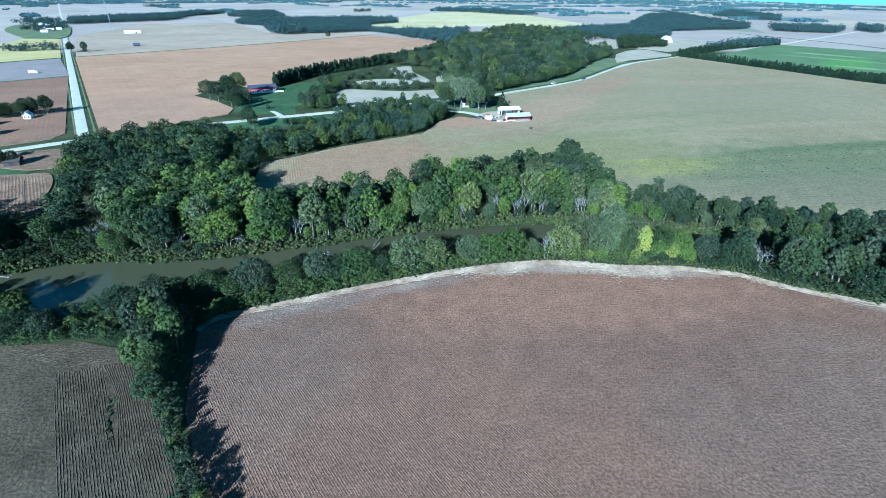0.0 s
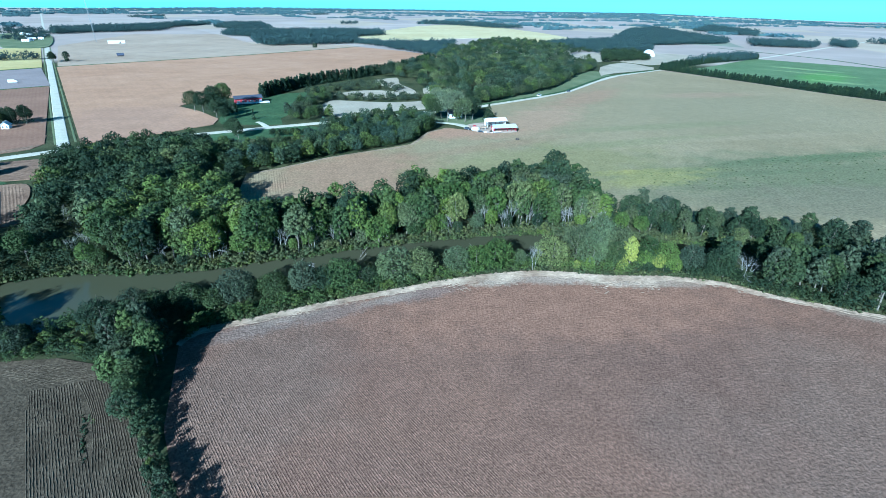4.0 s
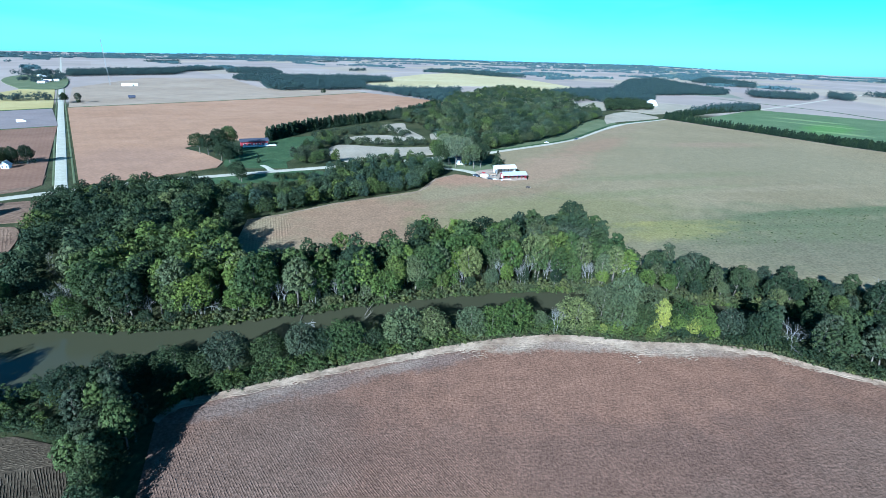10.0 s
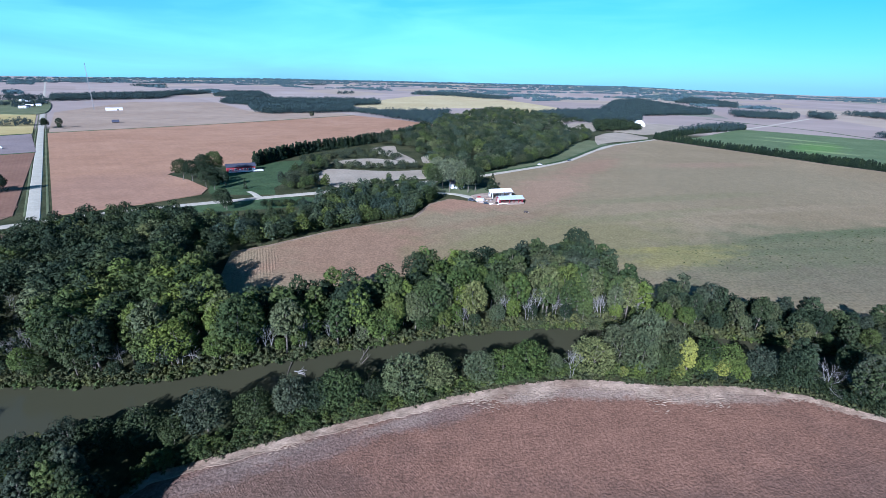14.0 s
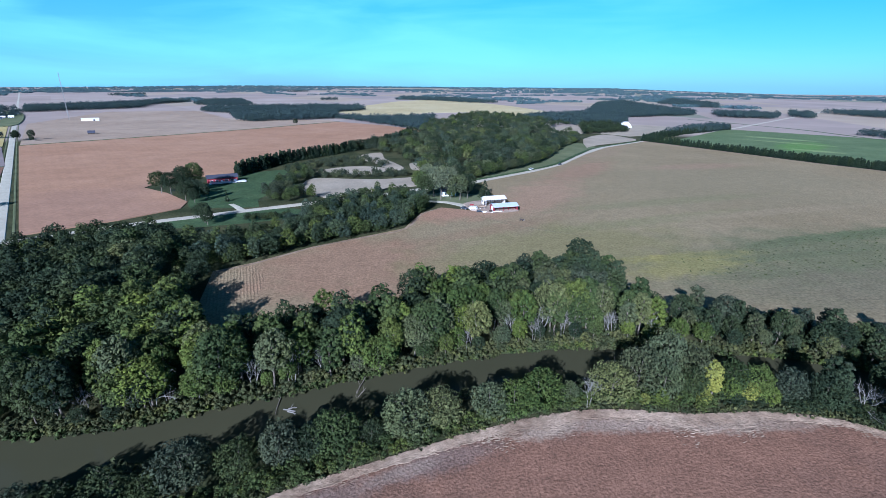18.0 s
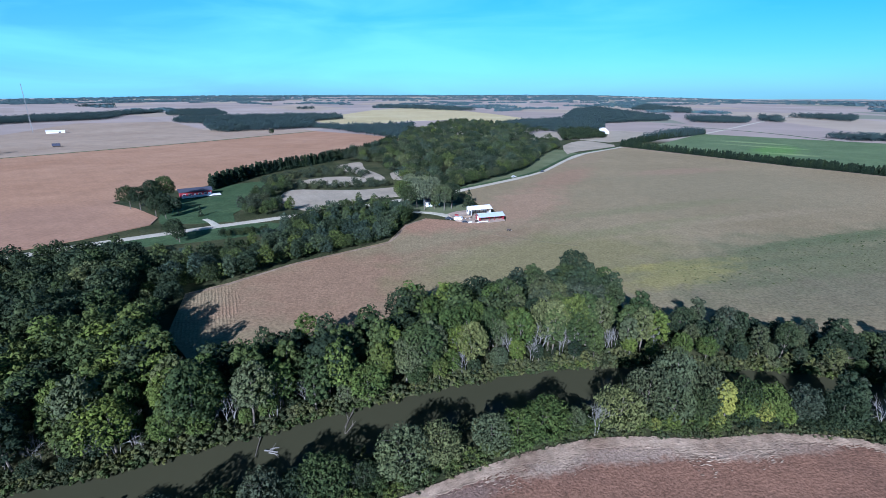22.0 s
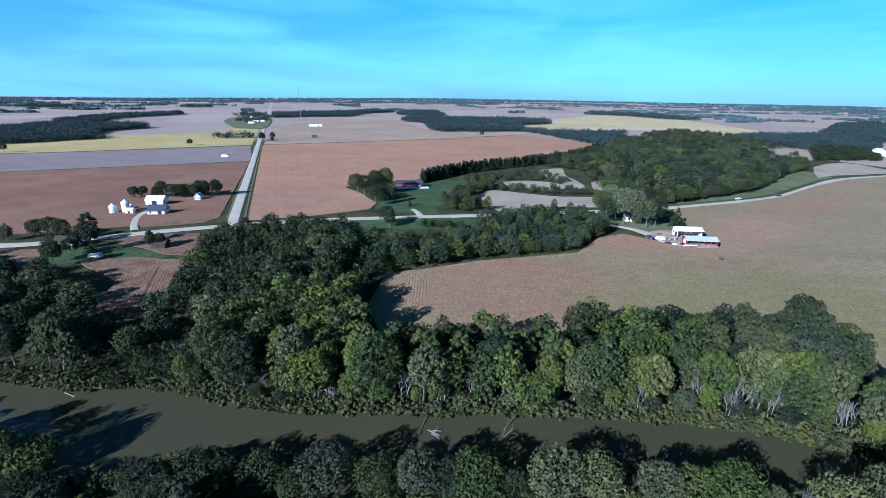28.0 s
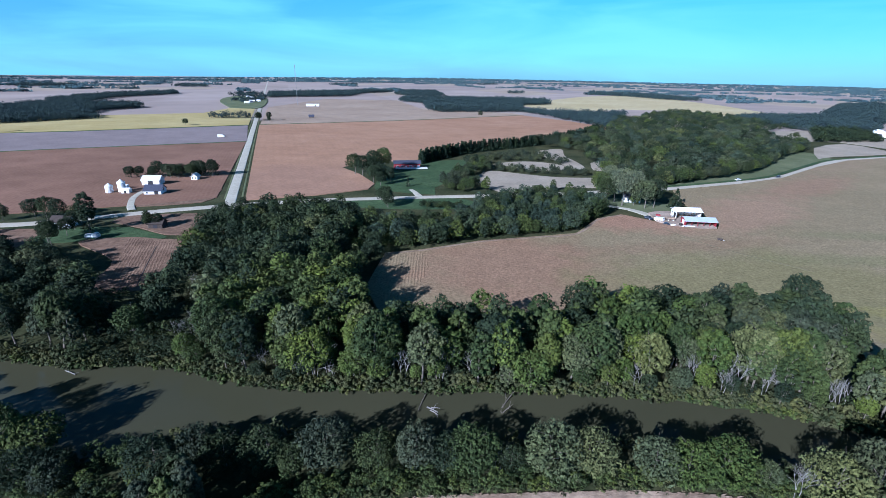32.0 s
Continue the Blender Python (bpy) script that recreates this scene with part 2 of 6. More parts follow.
BEAN_SPOTS_ONE = [
    (34, 104, 62, 18, 0.08, (0.245, 0.132, 0.086), 0.6), (-36, 75, 20, 30, 0, (0.139, 0.105, 0.082), 0.3), (95, 58, 60, 40, 0.3, (0.150, 0.101, 0.076), 0.6),
    (18, 117.5, 9, 3.0, 0.25, (0.331, 0.258, 0.198), 0.85), (34, 118.5, 14, 3.2, 0.0, (0.309, 0.238, 0.186), 0.8), (55, 117.5, 15, 3.6, -0.05, (0.331, 0.258, 0.198), 0.85)]
BEAN_SPOTS_TWO = [
    (70, 117, 9, 3.0, -0.1, (0.269, 0.201, 0.153), 0.7), (-45, 93, 12, 3.5, 0.42, (0.180, 0.140, 0.120), 0.5), (-26, 101, 14, 3.5, 0.42, (0.180, 0.140, 0.120), 0.5),
    (-4, 110, 13, 3.5, 0.36, (0.195, 0.150, 0.130), 0.5), (-12, 107.5, 9, 2.0, 0.38, (0.280, 0.215, 0.170), 0.5), (-36, 98.5, 12, 1.8, 0.42, (0.260, 0.200, 0.160), 0.45),
    (112, 100, 14, 2.2, -0.42, (0.277, 0.210, 0.158), 0.6)]
BEAN = crop("ripe_bean_field", (0.147, 0.087, 0.063), (0.174, 0.100, 0.069), None, 0.95, 0.25, BEAN_SPOTS_ONE + BEAN_SPOTS_TWO, 1.9, speckle=0.95, mottle=0.35)
STRAW = crop("bleached_field_margin", (0.195, 0.138, 0.098), (0.292, 0.222, 0.164), None, 2.2, 0.25, [], 0.6, 0.12)
CORN = crop("dry_corn", (0.058, 0.044, 0.030), (0.092, 0.070, 0.049), None, 1.0, 0.3, [], 1.7, speckle=0.95, mottle=0.7)
WEEDY = (0.085, 0.112, 0.050)
CORN_SPOTS_ONE = [
    (-36, 214, 45, 50, 0.5, (0.262, 0.156, 0.100), 0.75), (9, 296, 45, 22, 0.2, (0.310, 0.176, 0.118), 0.75), (142, 571, 160, 70, 0.9, (0.275, 0.195, 0.127), 0.7),
    (58, 230, 80, 40, 0.3, (0.199, 0.173, 0.081), 0.8), (112, 220, 42, 6, 0.15, (0.300, 0.255, 0.075), 0.75), (205, 246, 62, 8, 0.23, WEEDY, 0.85)]
CORN_SPOTS_TWO = [
    (158, 236, 30, 5, 0.35, WEEDY, 0.8), (150, 218, 60, 4, 0.17, (0.115, 0.130, 0.065), 0.8), (145, 200, 50, 3.5, 0.15, (0.120, 0.132, 0.068), 0.7),
    (185, 212, 120, 48, 0.15, (0.128, 0.130, 0.070), 0.85), (180, 182, 100, 25, 0.0, (0.160, 0.136, 0.086), 0.8), (233, 374, 130, 80, 0.4, (0.218, 0.180, 0.108), 0.7)]
CORN_SPOTS_THREE = [
    (72, 338, 70, 26, 1.05, (0.300, 0.196, 0.128), 0.75), (132, 432, 75, 20, 0.93, (0.270, 0.172, 0.112), 0.75), (245, 452, 60, 16, 0.2, (0.285, 0.190, 0.130), 0.5),
    (150, 318, 90, 9, 0.25, (0.190, 0.172, 0.090), 0.6), (120, 276, 80, 8, 0.3, (0.186, 0.172, 0.084), 0.6), (190, 290, 90, 7, 0.2, (0.262, 0.208, 0.128), 0.6),
    (100, 207, 34, 9, 0.3, (0.245, 0.215, 0.075), 0.6), (30, 262, 60, 8, 0.5, (0.235, 0.160, 0.098), 0.6)]
CORN_TWO = crop("half_ripe_corn", (0.218, 0.170, 0.099), (0.256, 0.203, 0.122), None, 1.3, 0.08, CORN_SPOTS_ONE + CORN_SPOTS_TWO + CORN_SPOTS_THREE, 0.9, 0.012, 0.7, 0.28)
TAN = crop("ripe_field", (0.310, 0.178, 0.108), (0.360, 0.216, 0.136), (-0.59, 0.81), 7.0, 0.03, [(-194, 298, 90, 90, 0.9, (0.283, 0.172, 0.119), 0.6)], 0.25, 0.01)
PINK = crop("harvested_field", (0.289, 0.217, 0.157), (0.348, 0.267, 0.198), (0.8, 0.59), 5.0, 0.03, [], 0.2, 0.008)
BROWN = crop("brown_stubble", (0.180, 0.104, 0.070), (0.228, 0.132, 0.090), (-0.59, 0.81), 2.4, 0.06, [], 0.35, 0.02)
STUBBLE = crop("weedy_stubble", (0.155, 0.098, 0.068), (0.210, 0.138, 0.095), None, 2.4, 0.06, [], 0.6, 0.06)
GREY = crop("grey_stubble", (0.200, 0.164, 0.156), (0.248, 0.205, 0.197), (0.8, 0.59), 5.0, 0.05, [], 0.25, 0.01)
GOLD = crop("golden_bean_field", (0.36, 0.29, 0.12), (0.42, 0.345, 0.16), (0.8, 0.59), 5.0, 0.05, [], 0.25, 0.012)
PALE = crop("pale_stubble", (0.300, 0.255, 0.195), (0.345, 0.295, 0.228), (0.9, 0.3), 4.0, 0.10, [], 0.4, 0.03)
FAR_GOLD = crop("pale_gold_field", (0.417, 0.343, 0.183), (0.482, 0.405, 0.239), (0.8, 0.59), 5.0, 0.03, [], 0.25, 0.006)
GREEN = crop("green_hay_field", (0.097, 0.138, 0.066), (0.131, 0.171, 0.083), (0.55, -0.84), 9.0, 0.2, [(465, 600, 75, 30, 0.75, (0.116, 0.209, 0.055), 0.8), (505, 690, 50, 12, -0.9, (0.252, 0.308, 0.138), 0.7), (450, 560, 30, 10, -0.9, (0.252, 0.308, 0.138), 0.6), (480, 640, 60, 8, -0.9, (0.242, 0.297, 0.129), 0.6)], 0.25, 0.02)
LAWN = crop("mown_grass", (0.044, 0.074, 0.034), (0.066, 0.100, 0.046), None, 1, 0.3, [], 0.7, 0.05)
PASTURE = crop("rough_pasture", (0.100, 0.120, 0.062), (0.150, 0.162, 0.088), None, 1, 0.3, [], 0.5, 0.04)
DIRT = crop("bare_earth", (0.30, 0.235, 0.185), (0.40, 0.32, 0.26), None, 1.0, 0.3, [], 0.6, 0.08)
GRAVEL = plain("pale_gravel", (0.46, 0.43, 0.345), 0.95, 0.1, 0.35, 0.8)
ASPHALT = plain("worn_grey_asphalt", (0.45, 0.405, 0.325), 0.9, 0.15, 0.3, 0.7)
FAINT = plain("trodden_corn", (0.150, 0.128, 0.078), 0.95, 0.05, 0.4, 0.3)
WHITE = plain("white_paint", (0.70, 0.70, 0.68), 0.55, 0.3, 0.15)
STEEL_WHITE = plain("white_roof_sheet", (0.66, 0.66, 0.65), 0.4, 0.4, 0.15)
BLUE_ROOF = plain("pale_blue_roof_sheet", (0.40, 0.45, 0.48), 0.4, 0.4, 0.2)
DARK_ROOF = plain("dark_shingle", (0.055, 0.06, 0.085), 0.85, 0.2, 0.4)
RED = plain("red_boarding", (0.27, 0.035, 0.045), 0.75, 0.2, 0.3)
TIMBER = plain("weathered_timber", (0.065, 0.052, 0.045), 0.9, 0.15, 0.5)
# Near black in place of the shade inside open doorways.
SHADE = plain("near_black_shade", (0.03, 0.03, 0.035), 0.8, 0.2, 0.2)
GALV = plain("galvanised_steel", (0.72, 0.73, 0.74), 0.45, 0.5, 0.2)
TYRE = plain("tyre_rubber", (0.03, 0.03, 0.03), 0.85, 0.2, 0.2)
CAR_DARK = plain("dark_car_paint", (0.04, 0.045, 0.06), 0.3, 0.5, 0.1)

k = Nodes("glass_pane", 0.12, 0.5)
GLASS = k.colour((0.03, 0.04, 0.05))
k = Nodes("river_water", 0.16, 0.10)
k.bump(k.noise(0.9, 4), 0.05, 0.08)
RIVER = k.colour(k.mix(k.noise(0.03, 4), (0.044, 0.045, 0.026), (0.060, 0.058, 0.034)))

# the land: rough grass close by, a patchwork of fields farther out
k = Nodes("land", 0.95, 0.05)
turned = k.pos((1 / 210, 1 / 420, 0), 0.63)
cell = k.n.new("ShaderNodeVectorMath")
cell.operation = "FLOOR"
k.l.new(turned, cell.inputs[0])
rnd = k.n.new("ShaderNodeTexWhiteNoise")
rnd.noise_dimensions = "3D"
k.l.new(cell.outputs["Vector"], rnd.inputs["Vector"])
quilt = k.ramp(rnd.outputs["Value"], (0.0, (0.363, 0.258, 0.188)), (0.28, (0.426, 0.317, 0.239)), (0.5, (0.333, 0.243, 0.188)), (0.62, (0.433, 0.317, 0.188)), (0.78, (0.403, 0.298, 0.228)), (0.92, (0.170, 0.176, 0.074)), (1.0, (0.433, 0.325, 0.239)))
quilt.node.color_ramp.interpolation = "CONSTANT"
# All far fields are pulled to blue-grey, distance haze put into their colour.
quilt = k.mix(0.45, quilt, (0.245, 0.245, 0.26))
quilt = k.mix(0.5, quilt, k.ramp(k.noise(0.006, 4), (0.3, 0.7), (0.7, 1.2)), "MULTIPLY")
grass = k.mix(k.ramp(k.noise(0.05, 5), (0.35, 0.0), (0.65, 1.0)), (0.030, 0.038, 0.017), (0.070, 0.070, 0.034))
grass = k.mix(0.6, grass, k.ramp(k.noise(0.8, 4), (0.3, 0.5), (0.7, 1.4)), "MULTIPLY")
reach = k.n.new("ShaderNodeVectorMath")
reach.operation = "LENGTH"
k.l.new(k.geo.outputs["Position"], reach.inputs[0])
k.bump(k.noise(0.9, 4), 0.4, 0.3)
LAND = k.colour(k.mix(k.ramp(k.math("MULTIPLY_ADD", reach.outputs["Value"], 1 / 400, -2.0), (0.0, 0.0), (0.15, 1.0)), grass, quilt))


# ---- building helpers ----
def part(name, data, material, parent=None, label=""):
    """One mesh object under a thing or part. data: a bmesh, or a mesh that several share."""
    if isinstance(data, bmesh.types.BMesh):
        me = bpy.data.meshes.new(name)
        data.to_mesh(me)
        data.free()
    else:
        me = data
    if not me.materials:
        me.materials.append(material)
    ob = new(name, me)
    ob.parent = parent
    if label:
        ob["label"] = label
    return ob


def sheet(name, verts, faces):
    me = bpy.data.meshes.new(name)
    me.from_pydata([tuple(v) for v in verts], [], [tuple(f) for f in faces])
    return me


def fast_mesh(name, verts, quads, smooth=False):
    """A mesh out of arrays of places and of four-cornered faces."""
    me = bpy.data.meshes.new(name)
    me.vertices.add(len(verts))
    me.vertices.foreach_set("co", np.asarray(verts, np.float32).ravel())
    me.loops.add(4 * len(quads))
    me.loops.foreach_set("vertex_index", np.asarray(quads, np.int32).ravel())
    me.polygons.add(len(quads))
    me.polygons.foreach_set("loop_start", np.arange(0, 4 * len(quads), 4, dtype=np.int32))
    me.polygons.foreach_set("use_smooth", np.full(len(quads), smooth))
    me.update(calc_edges=True)
    return me


def rise(x, y):
    """The land lifts very gently far out ahead, where it meets the sky, and stays flat to the sides."""
    r, side = np.hypot(x, y), np.degrees(np.arctan2(x, y))
    swell = np.clip((38 - side) / 16, 0, 1) * np.clip((side + 50) / 32, 0, 1)
    return 40 * swell * np.clip((r - 1800) / 3100, 0, 1.0) ** 2


def curve_through(points, steps=6):
    """A smooth line through the points."""
    p = np.array([points[0], *points, points[-1]], float)
    out = []
    for a, b, c, d in zip(p, p[1:], p[2:], p[3:]):
        for t in np.arange(steps) / steps:
            out.append(0.5 * (2 * b + (c - a) * t + (2 * a - 5 * b + 4 * c - d) * t**2 + (3 * b - a - 3 * c + d) * t**3))
    out.append(p[-1])
    return np.array(out)


def inside(x, y, outline):
    """Which of the places lie inside the outline."""
    x, y, got = np.asarray(x, float), np.asarray(y, float), np.zeros(np.shape(x), bool)
    o = np.asarray(outline, float)
    for (ax, ay), (bx, by) in zip(o, np.roll(o, -1, 0)):
        if ay != by:
            got ^= ((ay > y) != (by > y)) & (x < (bx - ax) * (y - ay) / (by - ay) + ax)
    return got


def field(name, outline, height, material, label, smooth=0, kind="structure", category="field"):
    """A crop or a mown surface as a slab on the land, with its own edge."""
    o = [tuple(p) for p in outline]
    if smooth:
        o = [tuple(p) for p in curve_through(o + [o[0]], smooth)[:-1]]
    if sum(a[0] * b[1] - b[0] * a[1] for a, b in zip(o, o[1:] + o[:1])) < 0:
        o.reverse()
    n = len(o)
    faces = []
    for a, b, c in tessellate_polygon([[Vector((x, y, 0)) for x, y in o]]):
        (ax, ay), (bx, by), (cx, cy) = o[a], o[b], o[c]
        area = (bx - ax) * (cy - ay) - (by - ay) * (cx - ax)
        if abs(area) > 1e-6:
            faces.append((a, b, c) if area > 0 else (a, c, b))
    faces += [(i, n + i, n + (i + 1) % n, (i + 1) % n) for i in range(n)]
    me = sheet(name, [(x, y, height + float(rise(x, y))) for x, y in o] + [(x, y, -0.25) for x, y in o], faces)
    return tagged(part(name, me, material), label, category, "", kind)


def ribbon(name, points, widths, z, material, label, category, steps=6, crown=0.05):
    """A road or a strip along a smooth line, slightly crowned."""
    c = curve_through(points, steps)
    w = np.interp(np.linspace(0, 1, len(c)), np.linspace(0, 1, len(widths)), widths) / 2 if len(widths) > 1 else np.full(len(c), widths[0] / 2)
    d = np.gradient(c, axis=0)
    n = np.stack([-d[:, 1], d[:, 0]], 1) / np.hypot(*d.T)[:, None]
    verts, quads = [], []
    for i, (p, q, h) in enumerate(zip(c, n, w)):
        g = float(rise(*p))
        for s, up in ((-1.15, -0.3), (-1, 0), (0, crown), (1, 0), (1.15, -0.3)):
            verts.append((p[0] + s * h * q[0], p[1] + s * h * q[1], z + up + g))
        if i:
            quads += [(5 * i - 5 + k, 5 * i - 4 + k, 5 * i + 1 + k, 5 * i + k) for k in range(4)]
    me = fast_mesh(name, verts, np.array(quads)[:, ::-1])
    return tagged(part(name, me, material), label, category, "", "structure")


def box(bm, x0, y0, z0, x1, y1, z1):
    v = [bm.verts.new((x, y, z)) for z in (z0, z1) for x, y in ((x0, y0), (x1, y0), (x1, y1), (x0, y1))]
    for f in ((3, 2, 1, 0), (4, 5, 6, 7), (0, 1, 5, 4), (1, 2, 6, 5), (2, 3, 7, 6), (3, 0, 4, 7)):
        bm.faces.new([v[i] for i in f])
    return bm


def boxed(*sizes):
    bm = bmesh.new()
    for s in sizes:
        box(bm, *s)
    return bm


def tube(bm, a, b, ra, rb, sides=6):
    """A tapered round bar from a to b."""
    a, b = Vector(a), Vector(b)
    q = (b - a).to_track_quat("Z", "Y")
    rings = []
    for p, r in ((a, ra), (b, rb)):
        rings.append([bm.verts.new(p + q @ Vector((r * math.cos(6.2832 * i / sides), r * math.sin(6.2832 * i / sides), 0))) for i in range(sides)])
    for i in range(sides):
        j = (i + 1) % sides
        bm.faces.new((rings[0][i], rings[0][j], rings[1][j], rings[1][i]))
    bm.faces.new(rings[1])
    return bm


# ---- trees ----
def leaf_cloud(rng, centres, radii, each, size, droop=0.0, fuzz=0.2):
    """Leaf clumps over the upper outside of many small lobes: places and four-cornered faces."""
    n = len(centres) * each
    c, r = np.repeat(centres, each, 0), np.repeat(radii, each)
    d = rng.normal(size=(n, 3))
    d[:, 2] = d[:, 2] * 0.9 + 0.25
    d /= np.linalg.norm(d, axis=1)[:, None]
    at = c + d * (r * rng.uniform(0.84, 1.06, n))[:, None] * np.array([1, 1, 0.85])
    nor = d * 0.9 + rng.normal(size=(n, 3)) * fuzz + np.array([0, 0, 0.2])
    nor /= np.linalg.norm(nor, axis=1)[:, None]
    u = np.cross(nor, rng.normal(size=(n, 3)))
    u /= np.linalg.norm(u, axis=1)[:, None]
    v = np.cross(nor, u)
    s = (size * rng.uniform(0.6, 1.35, n))[:, None]
    e = s * rng.uniform(0.55, 0.95, n)[:, None]
    verts = np.stack([at - u * s * 0.5, at - v * e * 0.5 - nor * s * 0.16, at + u * s * 0.55 - np.array([0, 0, droop]) * s, at + v * e * 0.5 - nor * s * 0.16], 1).reshape(-1, 3)
    return verts, np.arange(4 * n).reshape(-1, 4)


def crown_lobes(rng, height, width, low, count):
    """Lobes over a lopsided crown between low and height."""
    k = np.arange(count) + 0.5
    th, ph = np.arccos(1 - 1.75 * k / count), 2.39996 * np.arange(count) + rng.uniform(0, 6)
    d = np.stack([np.sin(th) * np.cos(ph), np.sin(th) * np.sin(ph), np.cos(th)], 1)
    out = rng.uniform(0.66, 0.90, count)
    lean = 1 + 0.28 * np.cos(ph - rng.uniform(0, 6)) * np.sin(th)
    mid, half = (height + low) / 2, (height - low) / 2
    lobes = d * (out * lean)[:, None] * np.array([width / 2, width / 2, half]) + np.array([0, 0, mid])
    return lobes, rng.uniform(0.115, 0.185, count) * width * (34 / max(count, 30)) ** 0.3


def trunk_mesh(rng, height, width, thick, limbs=6, name="trunk"):
    bm = bmesh.new()
    p, r, lean = Vector((0, 0, -0.4)), thick, Vector((rng.uniform(-0.08, 0.08), rng.uniform(-0.08, 0.08), 1))
    knots = []
    for i in range(5):
        q = p + lean * (height * 0.78 + 0.4) / 5 + Vector((rng.normal(), rng.normal(), 0)) * 0.12
        tube(bm, p, q, r, r * 0.78, 7)
        p, r = q, r * 0.78
        knots.append((q.copy(), r))
    for i in range(limbs):
        q, r = knots[1 + i % 4]
        a = 2.4 * i + rng.uniform(0, 1)
        e = q + Vector((math.cos(a) * width * 0.3, math.sin(a) * width * 0.3, height * rng.uniform(0.12, 0.24)))
        tube(bm, q, e, r * 0.6, r * 0.18, 5)
    me = bpy.data.meshes.new(name)
    bm.to_mesh(me)
    bm.free()
    return me


def broadleaf(seed, height, width, low, lobes, each, size, droop=0.0):
    """The two meshes, trunk and crown, of one broadleaved tree."""
    rng = np.random.default_rng(seed)
    c, r = crown_lobes(rng, height, width, low, lobes)
    v, f = leaf_cloud(rng, c, r, each, size, droop)
    return trunk_mesh(rng, height, width, 0.02 * height + 0.03), fast_mesh("crown", v, f)


def conifer(seed, height, width, tiers=16, each=26, size=0.55):
    """A pointed crown of drooping tiers."""
    rng = np.random.default_rng(seed)
    at, out = [], []
    for i in range(tiers):
        f = i / (tiers - 1)
        rad = width / 2 * (1 - f) ** 0.85 + 0.12
        for a in rng.uniform(0, 6.283, max(7, int(each * (1 - 0.75 * f)))):
            d = rng.uniform(0.35, 1.05)
            at.append((math.cos(a) * rad * d, math.sin(a) * rad * d, height * (0.07 + 0.93 * f) - 0.35 * rad * d + rng.normal() * 0.12))
    v, q = leaf_cloud(rng, np.array(at), np.full(len(at), size * 0.45), 2, size, 0.35)
    return trunk_mesh(rng, height * 0.9, width * 0.2, 0.016 * height, 3), fast_mesh("crown", v, q)


def bare_mesh(seed, height, spread, name="branches"):
    """Trunks and forking bare boughs."""
    rng = np.random.default_rng(seed)
    bm = bmesh.new()

    def grow(p, way, length, r, depth):
        q = p + way * length
        tube(bm, p, q, r, r * 0.65, 5)
        if depth:
            for i in range(3 if depth > 1 else 2):
                w = (way + Vector(rng.normal(size=3)) * 0.42 * spread + Vector((0, 0, 0.12))).normalized()
                grow(q - way * length * rng.uniform(0, 0.3), w, length * rng.uniform(0.6, 0.85), r * 0.58, depth - 1)

    for i in range(2):
        a = 3.0 * i + rng.uniform(0, 1)
        grow(Vector((math.cos(a) * 0.3, math.sin(a) * 0.3, -0.4)), Vector((math.cos(a) * 0.16 * spread, math.sin(a) * 0.16 * spread, 1)).normalized(), height * rng.uniform(0.3, 0.38), 0.011 * height, 4)
    me = bpy.data.meshes.new(name)
    bm.to_mesh(me)
    bm.free()
    return me


def scatter(rng, outline, spacing, jitter=0.42, holes=()):
    """Places inside an outline on a shaken staggered grid."""
    o = np.asarray(outline, float)
    (x0, y0), (x1, y1) = o.min(0), o.max(0)
    ys = np.arange(y0, y1 + spacing, spacing * 0.866)
    xs = np.arange(x0, x1 + spacing, spacing)
    gx, gy = np.meshgrid(xs, ys)
    gx = gx + (np.arange(len(ys)) % 2)[:, None] * spacing / 2
    p = np.stack([gx.ravel(), gy.ravel()], 1) + rng.uniform(-jitter, jitter, (gx.size, 2)) * spacing
    keep = inside(p[:, 0], p[:, 1], o)
    for h in holes:
        keep &= ~inside(p[:, 0], p[:, 1], h)
    return p[keep]


def wood(name, places, templates, material, label, rng, sizes=(0.75, 1.2), category="woods", lift=0.0):
    """Many trees joined into one mass. templates: arrays of places and faces."""
    allv, allq, tone, base = [], [], [], 0
    for x, y in places:
        v, q = templates[rng.integers(len(templates))]
        a, s = rng.uniform(0, 6.283), rng.uniform(*sizes)
        w = s * rng.uniform(0.88, 1.15)
        c, n = math.cos(a), math.sin(a)
        m = np.array([[c * w, -n * w, 0], [n * w, c * w, 0], [0, 0, s]])
        allv.append(v @ m.T + np.array([x, y, float(rise(x, y)) + lift]))
        allq.append(q + base)
        tone.append(np.full(len(v), rng.uniform(), np.float32))
        base += len(v)
    if allv:
        me = fast_mesh(name, np.concatenate(allv), np.concatenate(allq))
        me.attributes.new("tree_tone", "FLOAT", "POINT").data.foreach_set("value", np.concatenate(tone))
        tagged(part(name, me, material), label, category, "", "stuff")


def cloud_template(seed, height, width, low, lobes, each, size, swell=1.0):
    rng = np.random.default_rng(seed)
    c, r = crown_lobes(rng, height, width, low, lobes)
    return leaf_cloud(rng, c, r * swell, each, size, 0.0, 0.18)


def cone_template(seed, height, width, count, size):
    rng = np.random.default_rng(seed)
    f = rng.uniform(0, 1, count) ** 1.3
    a, d = rng.uniform(0, 6.283, count), rng.uniform(0.5, 1, count)
    rad = width / 2 * (1 - f) + 0.1
    at = np.stack([np.cos(a) * rad * d, np.sin(a) * rad * d, height * (0.06 + 0.92 * f)], 1)
    return leaf_cloud(rng, at, np.full(count, size * 0.4), 1, size, 0.3)


